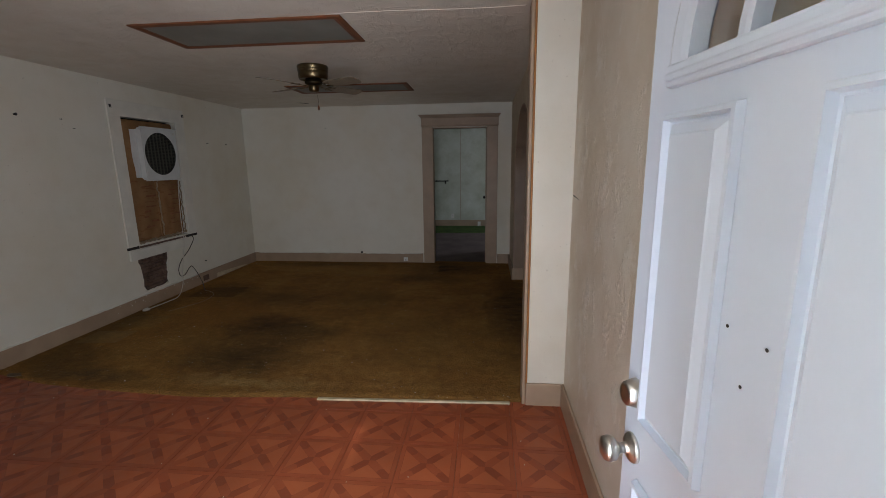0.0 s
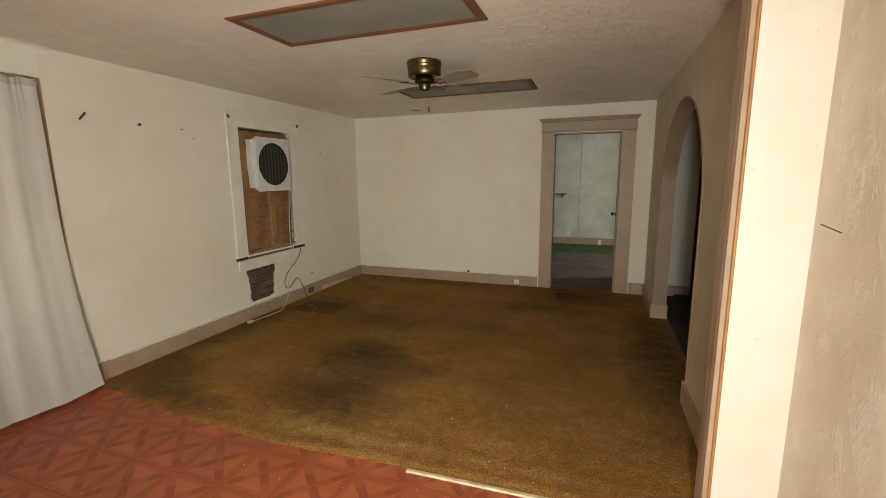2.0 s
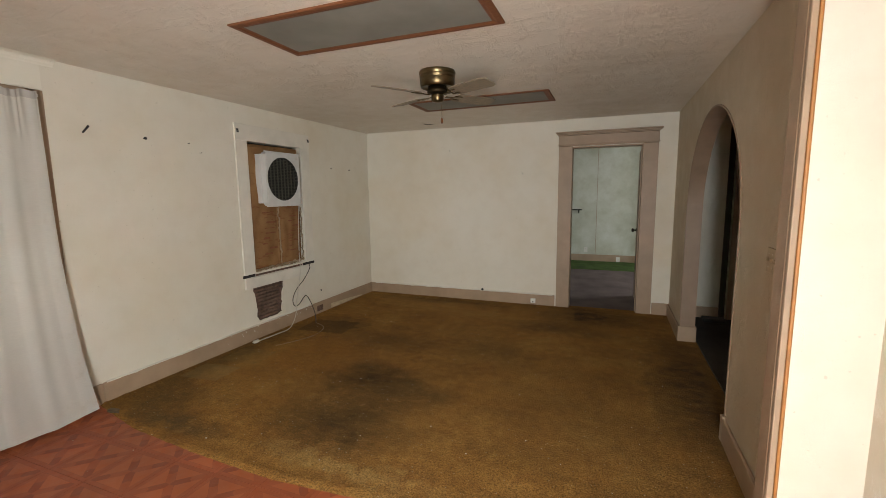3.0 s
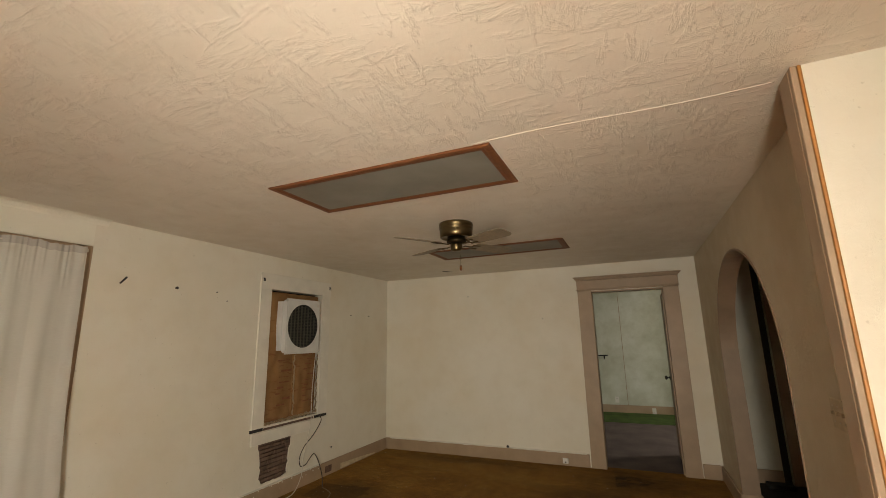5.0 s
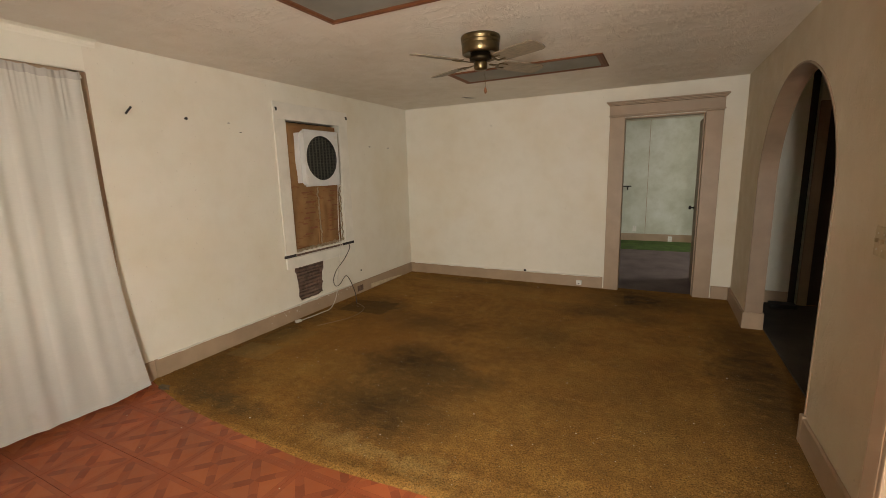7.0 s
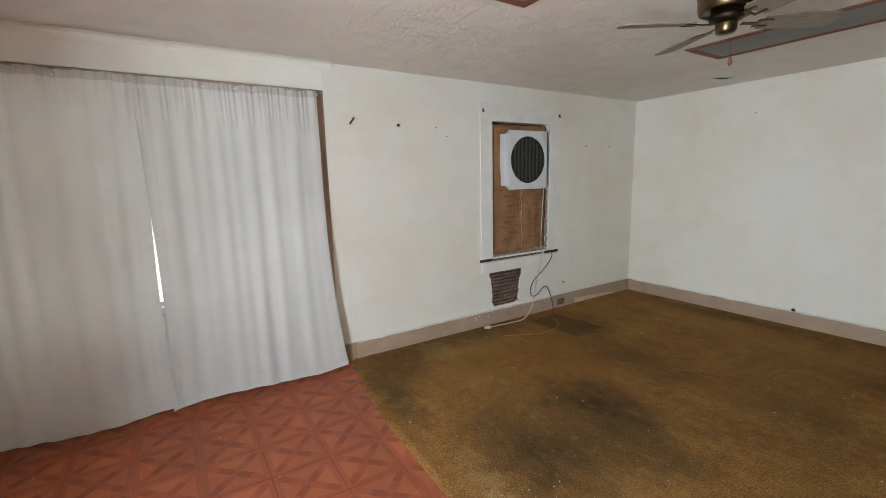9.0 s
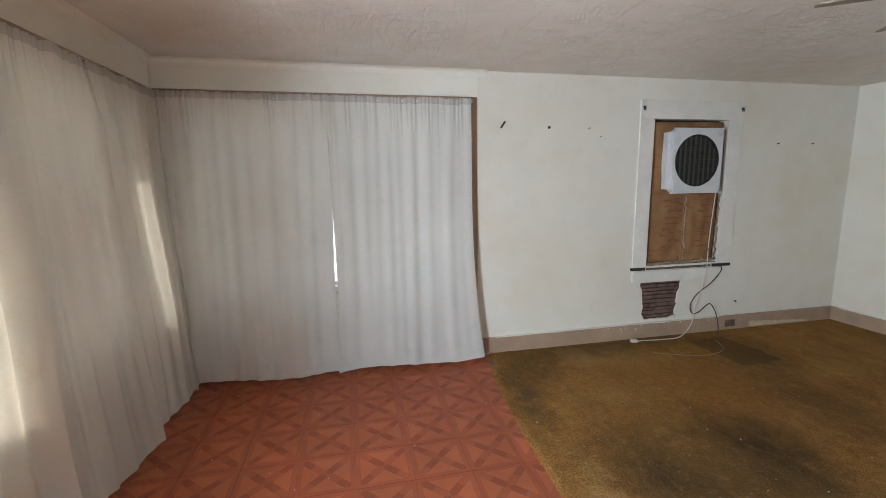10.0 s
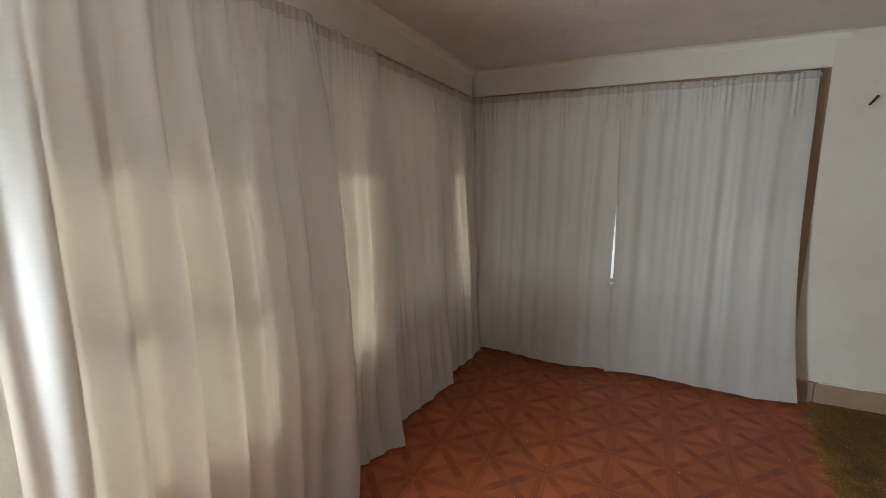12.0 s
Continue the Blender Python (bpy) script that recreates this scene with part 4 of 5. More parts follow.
def bare_lath():
    ob = empty("wall_hole")
    rnd = random.Random(4)
    part("cavity", boxes((WX - 0.049, WX - 0.044, 4.081, 4.579, 0.156, 0.579)), M_DARK, ob)
    z = 0.160
    while z < 0.55:
        h = rnd.uniform(0.024, 0.036)
        y = 4.084
        while y < 4.56:
            w = min(rnd.uniform(0.10, 0.26), 4.576 - y)
            part("lath", boxes((WX - 0.043, WX - 0.010 - rnd.uniform(0, 0.016), y, y + w - 0.004, z, z + h), bevel=0.003), M_LATH, ob)
            y += w
        z += h + 0.006
    # ragged plaster left round the hole
    bm = bmesh.new()
    y0, y1, z0, z1 = 4.08, 4.58, 0.155, 0.58
    n = 56
    inner, outer = [], []
    for i in range(n):
        t = i / n * 4
        k, u = int(t), t - int(t)
        oy, oz = ((y0 + (y1 - y0) * u, z0), (y1, z0 + (z1 - z0) * u), (y1 - (y1 - y0) * u, z1), (y0, z1 - (z1 - z0) * u))[k]
        a, b, c, d = 4.165 - 0.055 * (oz - z0) / (z1 - z0), 4.505 + 0.04 * (oz - z0) / (z1 - z0), 0.19, 0.55
        iy = min(max(oy, a), b) + rnd.uniform(-0.012, 0.012)
        iz = min(max(oz, c), d) + rnd.uniform(-0.012, 0.012)
        outer.append((oy, oz))
        inner.append((iy, iz))
    rows = [[bm.verts.new((x, y, z)) for y, z in pts] for x, pts in ((WX, outer), (WX, inner), (WX - 0.014, inner))]
    for a, b in zip(rows, rows[1:]):
        for i in range(n):
            bm.faces.new((a[i], a[(i + 1) % n], b[(i + 1) % n], b[i]))
    part("broken_edge", bm, M_WALL, ob, "ragged broken plaster edge")
    return setting(ob, "torn hole in the plaster showing dark lath", "hole")


bare_lath()


def cord(name, pts, r, mat, label, plug=None):
    ob = empty(name)
    bm = bmesh.new()
    tube(bm, pts, r, 8)
    part("wire", bm, mat, ob, "", True)
    if plug:
        (x, y, z), a = plug
        bm = boxes((-0.034, 0.024, -0.016, 0.016, -0.012, 0.016), bevel=0.006)
        bmesh.ops.transform(bm, matrix=pose(x, y, z, 0, 0, a), verts=bm.verts)
        part("plug", bm, mat, ob)
        bm = boxes((-0.045, -0.028, -0.008, -0.005, -0.003, 0.003), (-0.045, -0.028, 0.005, 0.008, -0.003, 0.003))
        bmesh.ops.transform(bm, matrix=pose(x, y, z, 0, 0, a), verts=bm.verts)
        part("prong", bm, M_STEEL, ob)
    return tagged(ob, label, "power cord")


M_CORD_W = plain("white_cord", (0.62, 0.58, 0.50), 0.5)
M_CORD_T = plain("tan_cord", (0.26, 0.18, 0.10), 0.6)
M_CORD_B = plain("dark_brown_cord", (0.05, 0.035, 0.025), 0.5)
cord("power_cord", ((-3.52, 4.80, 1.375), (-3.55, 4.81, 1.1), (-3.552, 4.80, 0.85), (-3.55, 4.80, 0.62), (-3.55, 4.76, 0.45), (-3.545, 4.70, 0.26), (-3.53, 4.66, 0.12), (-3.48, 4.50, 0.02), (-3.46, 4.30, 0.02), (-3.47, 4.12, 0.022), (-3.47, 4.03, 0.024)),
     0.0045, M_CORD_W, "white power cord hanging from the window fan to the carpet", ((-3.47, 4.005, 0.028), 80))
cord("power_cord", ((-3.56, 4.955, 0.675), (-3.535, 4.95, 0.62), (-3.55, 4.86, 0.50), (-3.555, 4.72, 0.40), (-3.555, 4.655, 0.30), (-3.55, 4.67, 0.22), (-3.545, 4.74, 0.22), (-3.545, 4.83, 0.285), (-3.54, 4.875, 0.29), (-3.52, 4.92, 0.20), (-3.42, 4.86, 0.09), (-3.30, 4.72, 0.025)),
     0.0045, M_CORD_B, "dark brown cord looped against the wall")
cord("power_cord", ((-3.30, 4.72, 0.03), (-3.20, 4.69, 0.02), (-3.12, 4.62, 0.018), (-3.07, 4.48, 0.018), (-3.07, 4.32, 0.018), (-3.14, 4.15, 0.018), (-3.22, 4.0, 0.018)),
     0.0024, M_CORD_T, "thin tan cord lying on the carpet")

# ---- ceiling fixtures ----


def ceiling_panel(x0, x1, y0, y1, label):
    ob = empty("ceiling_light", pose((x0 + x1) / 2, (y0 + y1) / 2, CZ))
    w, d, f = (x1 - x0) / 2, (y1 - y0) / 2, 0.055
    bm = bmesh.new()
    prof = ((0, 0.0), (0, -0.006), (0.006, -0.010), (0.030, -0.011), (0.042, -0.007), (f, -0.0055), (f, 0.0))
    loops = [[bm.verts.new((sx * (w - o), sy * (d - o), z)) for sx, sy in ((-1, -1), (1, -1), (1, 1), (-1, 1))] for o, z in prof]
    for a, b in zip(loops, loops[1:]):
        for k in range(4):
            bm.faces.new((a[k], a[(k + 1) % 4], b[(k + 1) % 4], b[k]))
    part("frame", bm, M_FRAME, ob, "red-brown varnished wooden frame")
    part("diffuser", boxes((-w + f - 0.002, w - f + 0.002, -d + f - 0.002, d - f + 0.002, -0.005, -0.002)), M_DIFF, ob, "unlit grey ribbed diffuser")
    return tagged(ob, label, "ceiling light", "ceiling lights")


def frame_wood():
    k = Mat("red_brown_varnished_wood", 0.55, 0, 0.2)
    g = k.noise(18, 5, 0.6, k.mapped(0.6, 6, 6))
    k.base(k.ramp(g, (0.3, (0.115, 0.042, 0.018)), (0.7, (0.22, 0.085, 0.036))))
    k.bump(g, 0.15, 0.002)
    return k.m


M_FRAME = frame_wood()
M_DIFF = plain("grey_diffuser", (0.205, 0.20, 0.17), 0.65, 0, 0.2, 3, 0.3, 120, 0.002)
ceiling_panel(-2.072, -0.742, 2.610, 3.148, "unlit ceiling light panel in a red-brown wooden frame")
ceiling_panel(-2.09, -0.735, 4.725, 5.205, "unlit ceiling light panel behind the ceiling fan")


def blade_mat():
    k = Mat("grey_brown_wood_blade", 0.5)
    g = k.noise(14, 5, 0.6, k.mapped(1, 8, 1))
    k.base(k.ramp(g, (0.3, (0.13, 0.10, 0.068)), (0.7, (0.29, 0.225, 0.15))))
    k.bump(g, 0.15, 0.002)
    return k.m


M_BLADE = blade_mat()


def ceiling_fan():
    ob = empty("ceiling_fan", pose(-1.408, 3.845, CZ))
    bm = bmesh.new()
    lathe(bm, ((0.01, 0), (0.128, 0), (0.133, -0.010), (0.132, -0.026), (0.127, -0.030), (0.130, -0.036), (0.129, -0.048), (0.124, -0.052), (0.127, -0.058), (0.126, -0.085), (0.122, -0.112), (0.112, -0.116), (0.108, -0.106), (0.01, -0.106)), 40)
    part("motor_housing", bm, M_BRASS, ob, "ribbed antique brass motor housing", True)
    bm = bmesh.new()
    lathe(bm, ((0.01, -0.104), (0.066, -0.105), (0.068, -0.126), (0.074, -0.130), (0.074, -0.150), (0.046, -0.160), (0.01, -0.161)), 30)
    part("rotor", bm, plain("dark_bronze", (0.05, 0.036, 0.02), 0.55, 1.0, 0.3, 20), ob, "black slotted rotor", True)
    bm = bmesh.new()
    lathe(bm, ((0.01, -0.160), (0.044, -0.162), (0.046, -0.17), (0.045, -0.202), (0.038, -0.213), (0.015, -0.218), (0.002, -0.219)), 28)
    part("switch_cap", bm, M_BRASS, ob, "brass switch housing", True)
    for a in (55, 153, 236, 334):
        m = pose(0, 0, -0.168, 0, 0, a)
        bm = bmesh.new()
        # bracket arm with a forked end
        box(bm, 0.07, 0.15, -0.010, 0.010, -0.006, 0.0, bevel=0.002)
        box(bm, 0.14, 0.205, -0.034, -0.020, -0.006, 0.0, bevel=0.002)
        box(bm, 0.14, 0.205, 0.020, 0.034, -0.006, 0.0, bevel=0.002)
        box(bm, 0.136, 0.150, -0.034, 0.034, -0.006, 0.0, bevel=0.002)
        bmesh.ops.transform(bm, matrix=m @ pose(0, 0, 0, -11, 0, 0), verts=bm.verts)
        arm = part("blade_bracket", bm, M_BRASS, ob, "brass blade bracket")
        bm = bmesh.new()
        outline = [(0.165, 0.052), (0.185, 0.060), (0.34, 0.066), (0.475, 0.068), (0.505, 0.056), (0.515, 0.030), (0.515, -0.030), (0.505, -0.056), (0.475, -0.068), (0.34, -0.066), (0.185, -0.060), (0.165, -0.052)]
        top = [bm.verts.new((x, y, 0.0065)) for x, y in outline]
        bot = [bm.verts.new((x, y, 0.0005)) for x, y in outline]
        bm.faces.new(top)
        bm.faces.new(bot)
        for i in range(len(outline)):
            j = (i + 1) % len(outline)
            bm.faces.new((top[i], top[j], bot[j], bot[i]))
        bmesh.ops.transform(bm, matrix=pose(0, 0, 0, -11, 0, 0), verts=bm.verts)
        bl = part("blade", bm, M_BLADE, arm, "grey-brown wooden blade")
        bl.matrix_local = m
    bm = bmesh.new()
    tube(bm, ((0.04, -0.03, -0.245), (0.045, -0.032, -0.30), (0.045, -0.032, -0.335)), 0.0014, 6)
    chain = part("pull_chain", bm, M_BRASS, ob)
    bm = bmesh.new()
    lathe(bm, ((0.002, 0.0), (0.005, -0.004), (0.009, -0.018), (0.009, -0.032), (0.004, -0.042), (0.001, -0.043)), 14, Matrix.Translation((0.045, -0.032, -0.332)))
    part("pull_knob", bm, M_FRAME, chain, "red-brown wooden pull knob", True)
    return tagged(ob, "antique brass ceiling fan with four grey-brown blades", "ceiling fan")


ceiling_fan()


def torn_spot():
    ob = empty("ceiling_tear", pose(-2.42, 6.0, CZ, 0, 0, 48))
    rnd = random.Random(2)
    bm = bmesh.new()
    vs = [bm.verts.new((0.10 * math.cos(2 * math.pi * i / 12) * rnd.uniform(0.7, 1.1), 0.030 * math.sin(2 * math.pi * i / 12) * rnd.uniform(0.7, 1.1), -0.003)) for i in range(12)]
    bm.faces.new(vs)
    part("hole", bm, M_DARK, ob, "dark torn spot")
    bm = boxes((-0.05, 0.05, -0.028, 0.02, -0.012, -0.008), bevel=0.002)
    bmesh.ops.transform(bm, matrix=pose(-0.03, 0.0, -0.006, 14, 16, 8), verts=bm.verts)
    part("flap", bm, M_CEIL, ob, "hanging flap of ceiling skin")
    return setting(ob, "torn dark spot in the ceiling with a loose flap", "hole")


torn_spot()

bm = bmesh.new()
tube(bm, [(0.32 - 3.8 * i / 30, 2.60 + 0.012 * math.sin(i * 0.7) - 0.01 * i / 30, CZ + 0.001) for i in range(10)], 0.004, 6)
setting(part("ceiling_seam", bm, M_CEIL, None, "", True), "raised plaster seam across the ceiling", "seam")

# ---- small wall things ----


def outlet(x, y, z, rz, label="white wall outlet with two sockets", mat=None):
    ob = empty("wall_outlet", pose(x, y, z, 0, 0, rz))
    part("plate", boxes((-0.035, 0.035, -0.006, 0, -0.057, 0.057), bevel=0.003), mat or M_WHITE, ob)
    for dz in (-0.02, 0.02):
        part("socket", boxes((-0.016, 0.016, -0.009, -0.005, dz - 0.014, dz + 0.014), bevel=0.003), mat or M_WHITE, ob)
        for dx in (-0.006, 0.006):
            part("slot", boxes((dx - 0.001, dx + 0.001, -0.0098, -0.0088, dz - 0.004, dz + 0.005)), M_BLACK, ob)
    return tagged(ob, label, "wall outlet")


ob = empty("phone_jack", pose(-1.118, NY - 0.02, 0.066))
part("plate", boxes((-0.032, 0.032, -0.022, 0, -0.03, 0.03), bevel=0.006), M_WHITE, ob)
part("jack", boxes((-0.008, 0.008, -0.024, -0.021, -0.02, -0.006), bevel=0.001), M_BLACK, ob)
tagged(ob, "small white jack box on the baseboard", "phone jack")
outlet(-0.685, 10.4, 0.25, 0, "old dark-edged wall outlet in the back room")
outlet(-0.04, 10.38, 0.06, 0, "white wall outlet on the back room baseboard")
ob = outlet(WX + 0.02, 5.135, 0.075, 90, "grimy brown double outlet set in the baseboard", M_LATH)
ob.matrix_world = pose(WX + 0.02, 5.135, 0.075, 0, 90, 90)
bm = bmesh.new()
rows = []
for i in range(25):
    y = 5.36 + 0.75 * i / 24
    h = 0.052 * (1 - i / 24) ** 0.7 + 0.006 + 0.006 * noise.noise(Vector((i * 0.7, 2, 0)))
    rows.append([bm.verts.new((WX + 0.0225, y, z)) for z in (0.02, 0.02 + h)])
for r0, r1 in zip(rows, rows[1:]):
    bm.faces.new((r0[0], r1[0], r1[1], r0[1]))
part("baseboard_gap", bm, plain("bare_pale_wood", (0.55, 0.45, 0.30), 0.7, 0, 0.25, 14))
setting(bpy.data.objects["baseboard_gap"], "pale strip where baseboard paint is missing", "trim")

ob = empty("switch_plate", pose(EX, 3.09, 1.172, 0, 0, -90))
M_SWITCH = plain("dingy_ivory_plastic", (0.47, 0.39, 0.26), 0.5, 0, 0.2, 20)
part("plate", boxes((-0.075, 0.075, -0.007, 0, -0.057, 0.057), bevel=0.004), M_SWITCH, ob)
for dx in (-0.046, 0.0, 0.046):
    part("toggle", boxes((dx - 0.005, dx + 0.005, -0.017, -0.006, -0.004, 0.012), bevel=0.002), M_SWITCH, ob)
    for dz in (-0.03, 0.03):
        part("screw", boxes((dx - 0.003, dx + 0.003, -0.009, -0.006, dz - 0.003, dz + 0.003), bevel=0.001), M_STEEL, ob)
tagged(ob, "dingy ivory triple light switch plate on tan plaster", "light switch")


def hook(x, y, z):
    """A small dark curtain hook with a bent arm and a base plate."""
    bm = bmesh.new()
    box(bm, x, x + 0.004, y - 0.006, y + 0.006, z - 0.016, z + 0.016, bevel=0.0015)
    box(bm, x + 0.003, x + 0.016, y - 0.016, y + 0.006, z + 0.009, z + 0.016, bevel=0.0015)
    tube(bm, ((x + 0.012, y - 0.014, z + 0.012), (x + 0.022, y - 0.008, z + 0.002), (x + 0.016, y + 0.002, z - 0.016)), 0.004, 7)
    return tagged(part("hook", bm, M_BLACK, None, "", True), "dark iron curtain hook on the window casing", "hook", "hooks on the casing")


def nail(x, y, z, nx, ny, r=0.008, length=0.02, lean=0.0):
    """A round-headed nail along (nx, ny); lean raises its head."""
    bm = bmesh.new()
    head = (x + nx * length, y + ny * length + nx * lean * 0.5, z + lean)
    tube(bm, ((x, y, z), ((x + head[0]) / 2, (y + head[1]) / 2, (z + head[2]) / 2), head), r * (0.85 if lean else 0.5), 8)
    lathe(bm, ((0.0008, -0.002), (r, -0.0015), (r, 0.001), (0.0008, 0.003)), 12, Matrix.Translation(head) @ Vector((nx, ny, 0)).to_track_quat("Z", "Y").to_matrix().to_4x4())
    ob = part("nail", bm, M_BLACK, None, "", True)
    return tagged(ob, "dark round-headed nail stuck in the plaster", "nail", "nails in the walls")


nail(WX, 2.735, 1.925, 1, 0, 0.008, 0.03, 0.042)
nail(WX, 3.150, 1.932, 1, 0, 0.012)
nail(WX, 3.52, 1.93, 1, 0, 0.005)
nail(WX, 3.63, 1.86, 1, 0, 0.004)
hook(WX + 0.018, 4.035, 2.105)
hook(WX + 0.018, 5.055, 2.11)
nail(WX, 5.501, 1.812, 1, 0, 0.007)
nail(WX, 5.911, 1.812, 1, 0, 0.007)
nail(WX, 5.182, 0.293, 1, 0, 0.009)
nail(-1.813, NY, 0.165, 0, -1, 0.017)
nail(-2.28, NY, 2.05, 0, -1, 0.005)
nail(-1.28, NY, 1.72, 0, -1, 0.005)
bm = bmesh.new()
tube(bm, ((RX, 2.46, 1.325), (RX - 0.012, 2.44, 1.33), (RX - 0.008, 2.38, 1.322), (RX - 0.012, 2.31, 1.318)), 0.0018, 6)
tagged(part("wire_stub", bm, M_BLACK, None, "", True), "thin dark wire stub poking from the wall", "wire")

# threshold strip
bm = bmesh.new()
n = 30
for i in range(n):
    xa, xb = -0.985 + 1.25 * i / n, -0.985 + 1.25 * (i + 1) / n
    ya, yb = carpet_edge(xa) - 0.012, carpet_edge(xb) - 0.012
    q = [bm.verts.new(c) for c in ((xa, ya - 0.011, 0.004), (xa, ya - 0.006, 0.013), (xa, ya + 0.010, 0.014), (xb, yb - 0.011, 0.004), (xb, yb - 0.006, 0.013), (xb, yb + 0.010, 0.014))]
    bm.faces.new((q[0], q[3], q[4], q[1]))
    bm.faces.new((q[1], q[4], q[5], q[2]))
bmesh.ops.remove_doubles(bm, verts=bm.verts, dist=0.0005)
setting(part("threshold", bm, plain("pale_worn_wood", (0.50, 0.40, 0.24), 0.5, 0, 0.3, 20)), "worn pale wooden threshold strip", "threshold")

# crumbs of plaster and lint
bm = bmesh.new()
rnd = random.Random(31)
for i in range(150):
    if rnd.random() < 0.25:
        x, y, z0 = rnd.uniform(-3.3, 0.4), rnd.uniform(0.5, 2.4), 0.0035
    else:
        x, y, z0 = rnd.uniform(-3.5, 0.3), 2.55 + 3.7 * rnd.random() ** 1.4, 0.012
    q = rnd.uniform(0.0015, 0.0042)
    r = bmesh.ops.create_cube(bm, size=1.0)
    bmesh.ops.transform(bm, matrix=pose(x, y, z0 + q * 0.5, rnd.uniform(-20, 20), rnd.uniform(-20, 20), rnd.uniform(0, 180)) @ Matrix.Diagonal((q * rnd.uniform(1, 2.6), q, q * 0.8, 1)), verts=r["verts"])
tagged(part("floor_crumbs", bm, plain("pale_crumbs", (0.58, 0.54, 0.44), 0.8)), "pale crumbs of plaster scattered over carpet and tiles", "debris", kind="stuff")

bm = bmesh.new()
rnd = random.Random(12)
vs = [bm.verts.new((-3.36 + 0.085 * math.cos(2 * math.pi * i / 14) * rnd.uniform(0.4, 1.1), 2.60 + 0.03 * math.sin(2 * math.pi * i / 14) * rnd.uniform(0.5, 1.2), 0.019 + rnd.uniform(0, 0.004))) for i in range(14)]
f = bm.faces.new(vs)
r = bmesh.ops.extrude_face_region(bm, geom=[f])
for g in r["geom"]:
    if isinstance(g, bmesh.types.BMVert):
        g.co.z -= 0.006
tagged(part("carpet_scrap", bm, plain("brown_carpet_backing", (0.15, 0.105, 0.06), 0.9, 0, 0.4, 30, 0.6, 60)), "torn scrap of brown carpet backing near the curtain", "carpet scrap")

# ---- back room and side room ----
ob = empty("door_2", pose(0.150, 6.575, 0.012, 0, 0, 90.0))
part("leaf", boxes((0.0, 0.78, -0.02, 0.018, 0, 2.0), bevel=0.003), M_TRIM, ob)
bm = bmesh.new()
lathe(bm, ((0.002, 0.0), (0.026, 0.0), (0.026, 0.005), (0.010, 0.010), (0.009, 0.03), (0.022, 0.036), (0.026, 0.05), (0.018, 0.062), (0.002, 0.064)), 20, Matrix.Translation((0.70, 0.018, 0.935)) @ pose(0, 0, 0, -90, 0, 0))
part("door_knob", bm, M_BLACK, ob, "black round door knob", True)
for z in (0.3, 1.0, 1.7):
    part("hinge", boxes((-0.012, 0.02, 0.018, 0.024, z, z + 0.09), bevel=0.002), M_BLACK, ob)
setting(ob, "tan painted inner door standing open", "door")

ob = empty("wall_bracket", pose(-0.96, 10.4, 1.10))
part("bar", boxes((-0.18, 0.18, -0.03, -0.012, -0.012, 0.012), bevel=0.004), M_BLACK, ob)
part("hook", boxes((0.10, 0.125, -0.05, -0.012, -0.075, -0.012), bevel=0.004), M_BLACK, ob)
part("mount", boxes((-0.12, -0.09, -0.012, 0, -0.02, 0.02), bevel=0.002), M_BLACK, ob)
tagged(ob, "short black metal bar bracket on the wall", "bracket")
setting(part("wall_seam", boxes((-0.494, -0.486, 10.396, 10.4, BH, CZ)), M_TRIM), "thin dark vertical panel seam in the back wall", "seam")

trim("trim_side_jamb", box_obj(1.055, 1.135, NY - 0.025, NY, 0, 2.05, 0.004), "tan painted jamb in the side room")
# added dark panel; the opening's darkness is put into its colour
setting(part("door_3", boxes((1.131, 1.899, NY + 0.09, NY + 0.13, 0.0, 2.03), bevel=0.003), M_CORD_B), "dark panel added in place of an unlit opening in the side room", "door")
# near-black panel added so that the slit reads as unlit depth
setting(part("recess_panel", boxes((0.981, 1.059, NY + 0.09, NY + 0.099, 0, CZ)), M_DARK), "dark panel in place of an unlit gap in the side room", "gap")
bm = bmesh.new()
box(bm, 0.80, 1.02, 6.20, 6.34, 0.0245, 0.065, bevel=0.01)
tagged(part("dark_bundle", bm, M_BLACK), "dark bundle lying on the side room floor", "bundle")

# ---- floor tiles ----
TP = 0.2985


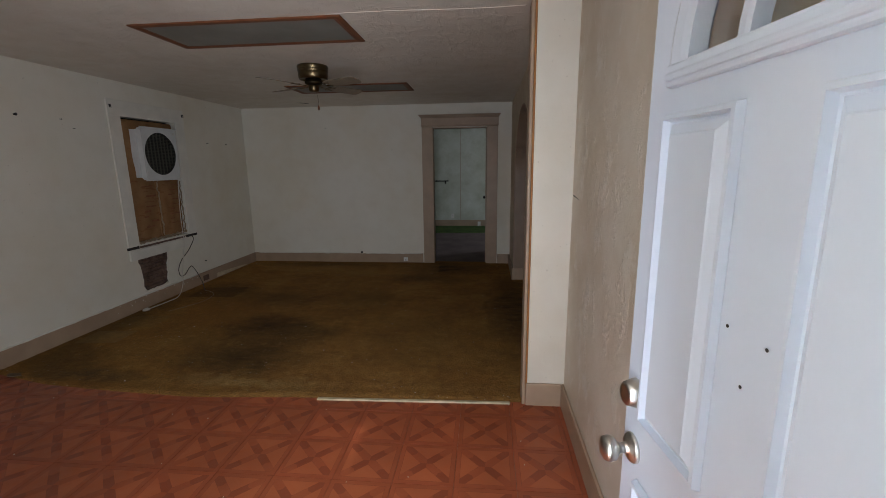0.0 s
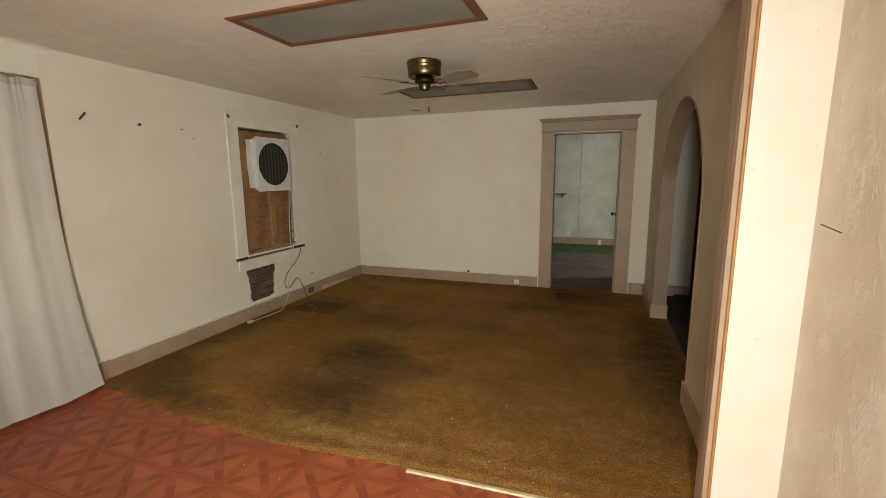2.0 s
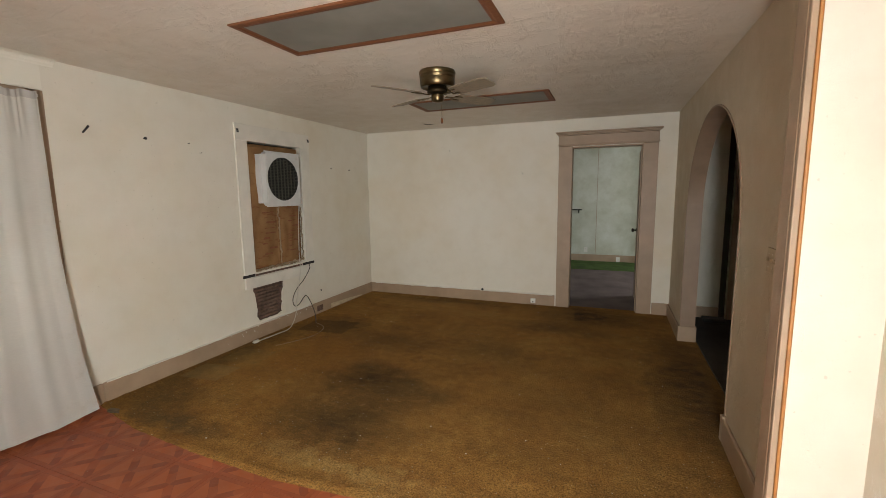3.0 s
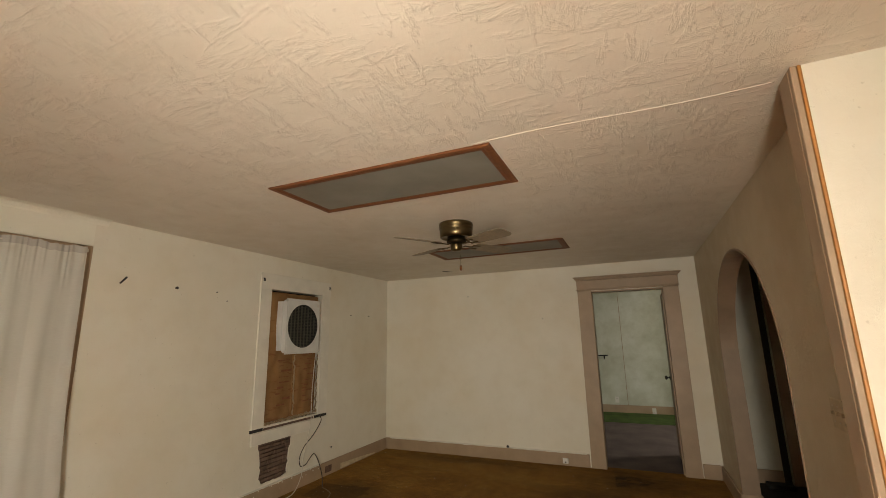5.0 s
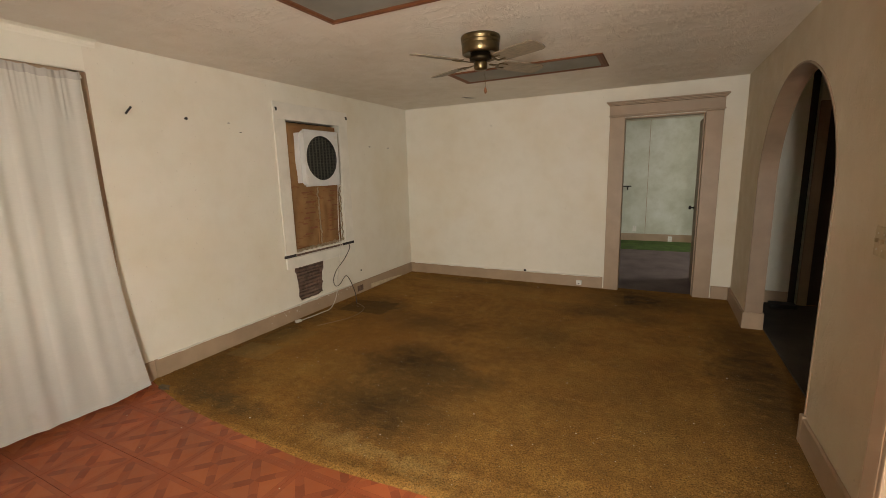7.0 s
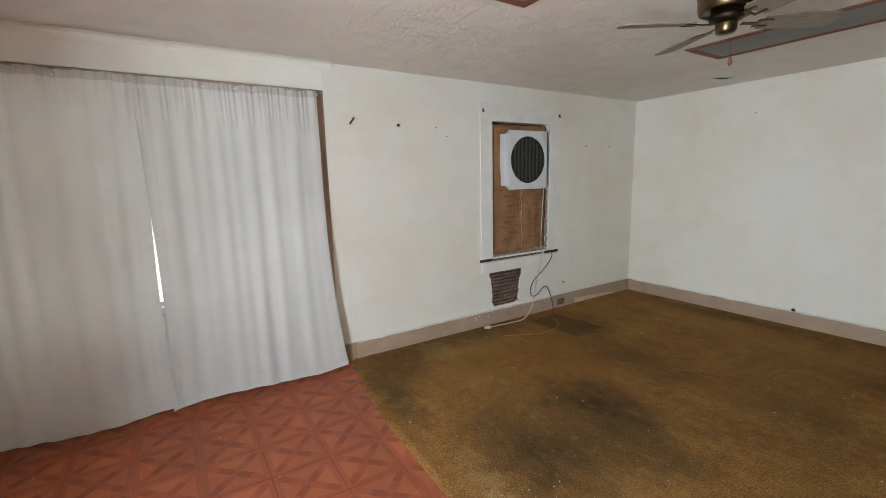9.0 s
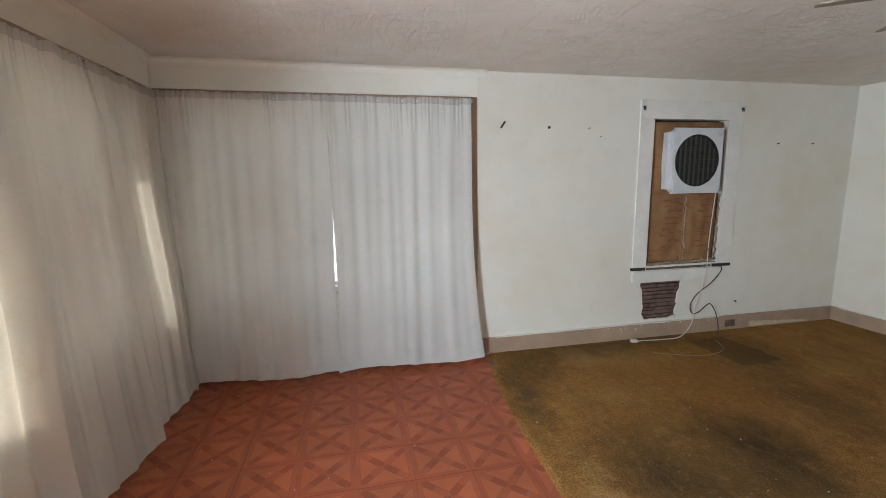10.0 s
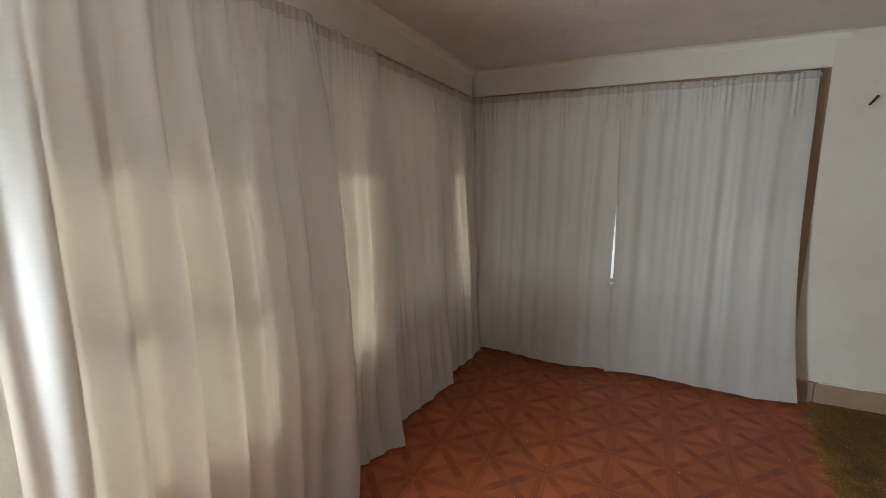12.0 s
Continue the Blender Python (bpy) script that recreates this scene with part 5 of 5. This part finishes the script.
def tile_mesh(flip):
    bm = bmesh.new()
    h, b, w = TP / 2 - 0.0012, 0.023, 0.030
    g = h - b
    Z = 0.0030

    def poly(pts, mi, z=Z):
        f = bm.faces.new([bm.verts.new((x, y, z)) for x, y in pts])
        f.material_index = mi

    for k in range(4):
        c, q = ((1, 0), (0, 1), (-1, 0), (0, -1))[k]

        def R(x, y):
            return (x * c - y * q, x * q + y * c)
        e = 0.0016
        poly([R(g, -g), R(h, -h), R(h, h), R(g, g)], 1)
        poly([R(w + e, 0), R(g - e, g - w - e), R(g - e, -(g - w) + e)][::-1], 0)
        # each diagonal arm: a plain root, then a dark and a light half
        m = 0.52 * g
        pa, pb = (2, 1) if (k + flip) % 2 else (1, 2)
        poly([R(0, 0), R(w - e, 0), R(m + w * 0.7, m - w * 0.3), R(m, m)], pb)
        poly([R(0, 0), R(m, -m), R(m + w * 0.7, -m + w * 0.3), R(w - e, 0)], pa)
        poly([R(m, m), R(m + w * 0.7, m - w * 0.3), R(g - e, g - w - e), R(g - e, g - e)], pa)
        poly([R(m, -m), R(g - e, -g + e), R(g - e, -g + w + e), R(m + w * 0.7, -m + w * 0.3)], pb)
    # worn skirt down to the joint
    out = [(-h, -h), (h, -h), (h, h), (-h, h)]
    for i in range(4):
        (xa, ya), (xb, yb) = out[i], out[(i + 1) % 4]
        f = bm.faces.new([bm.verts.new(v) for v in ((xa, ya, Z), (xb, yb, Z), (xb * 1.006, yb * 1.006, -0.001), (xa * 1.006, ya * 1.006, -0.001))])
        f.material_index = 2
    me = bpy.data.meshes.new("tile")
    bm.to_mesh(me)
    bm.free()
    for m in M_TILE:
        me.materials.append(m)
    return me


tile_meshes = [tile_mesh(0), tile_mesh(1)]
porch = bpy.data.objects["floor_porch"]
rnd = random.Random(21)
for i in range(-12, 3):
    for j in range(-3, 6):
        t = new("tile", rnd.choice(tile_meshes))
        t.matrix_world = pose(-0.04 + TP * (i + 0.5), 0.875 + TP * (j + 0.5), rnd.uniform(0, 0.0006), 0, 0, rnd.choice((0, 90, 180, 270)))
        t.parent = porch
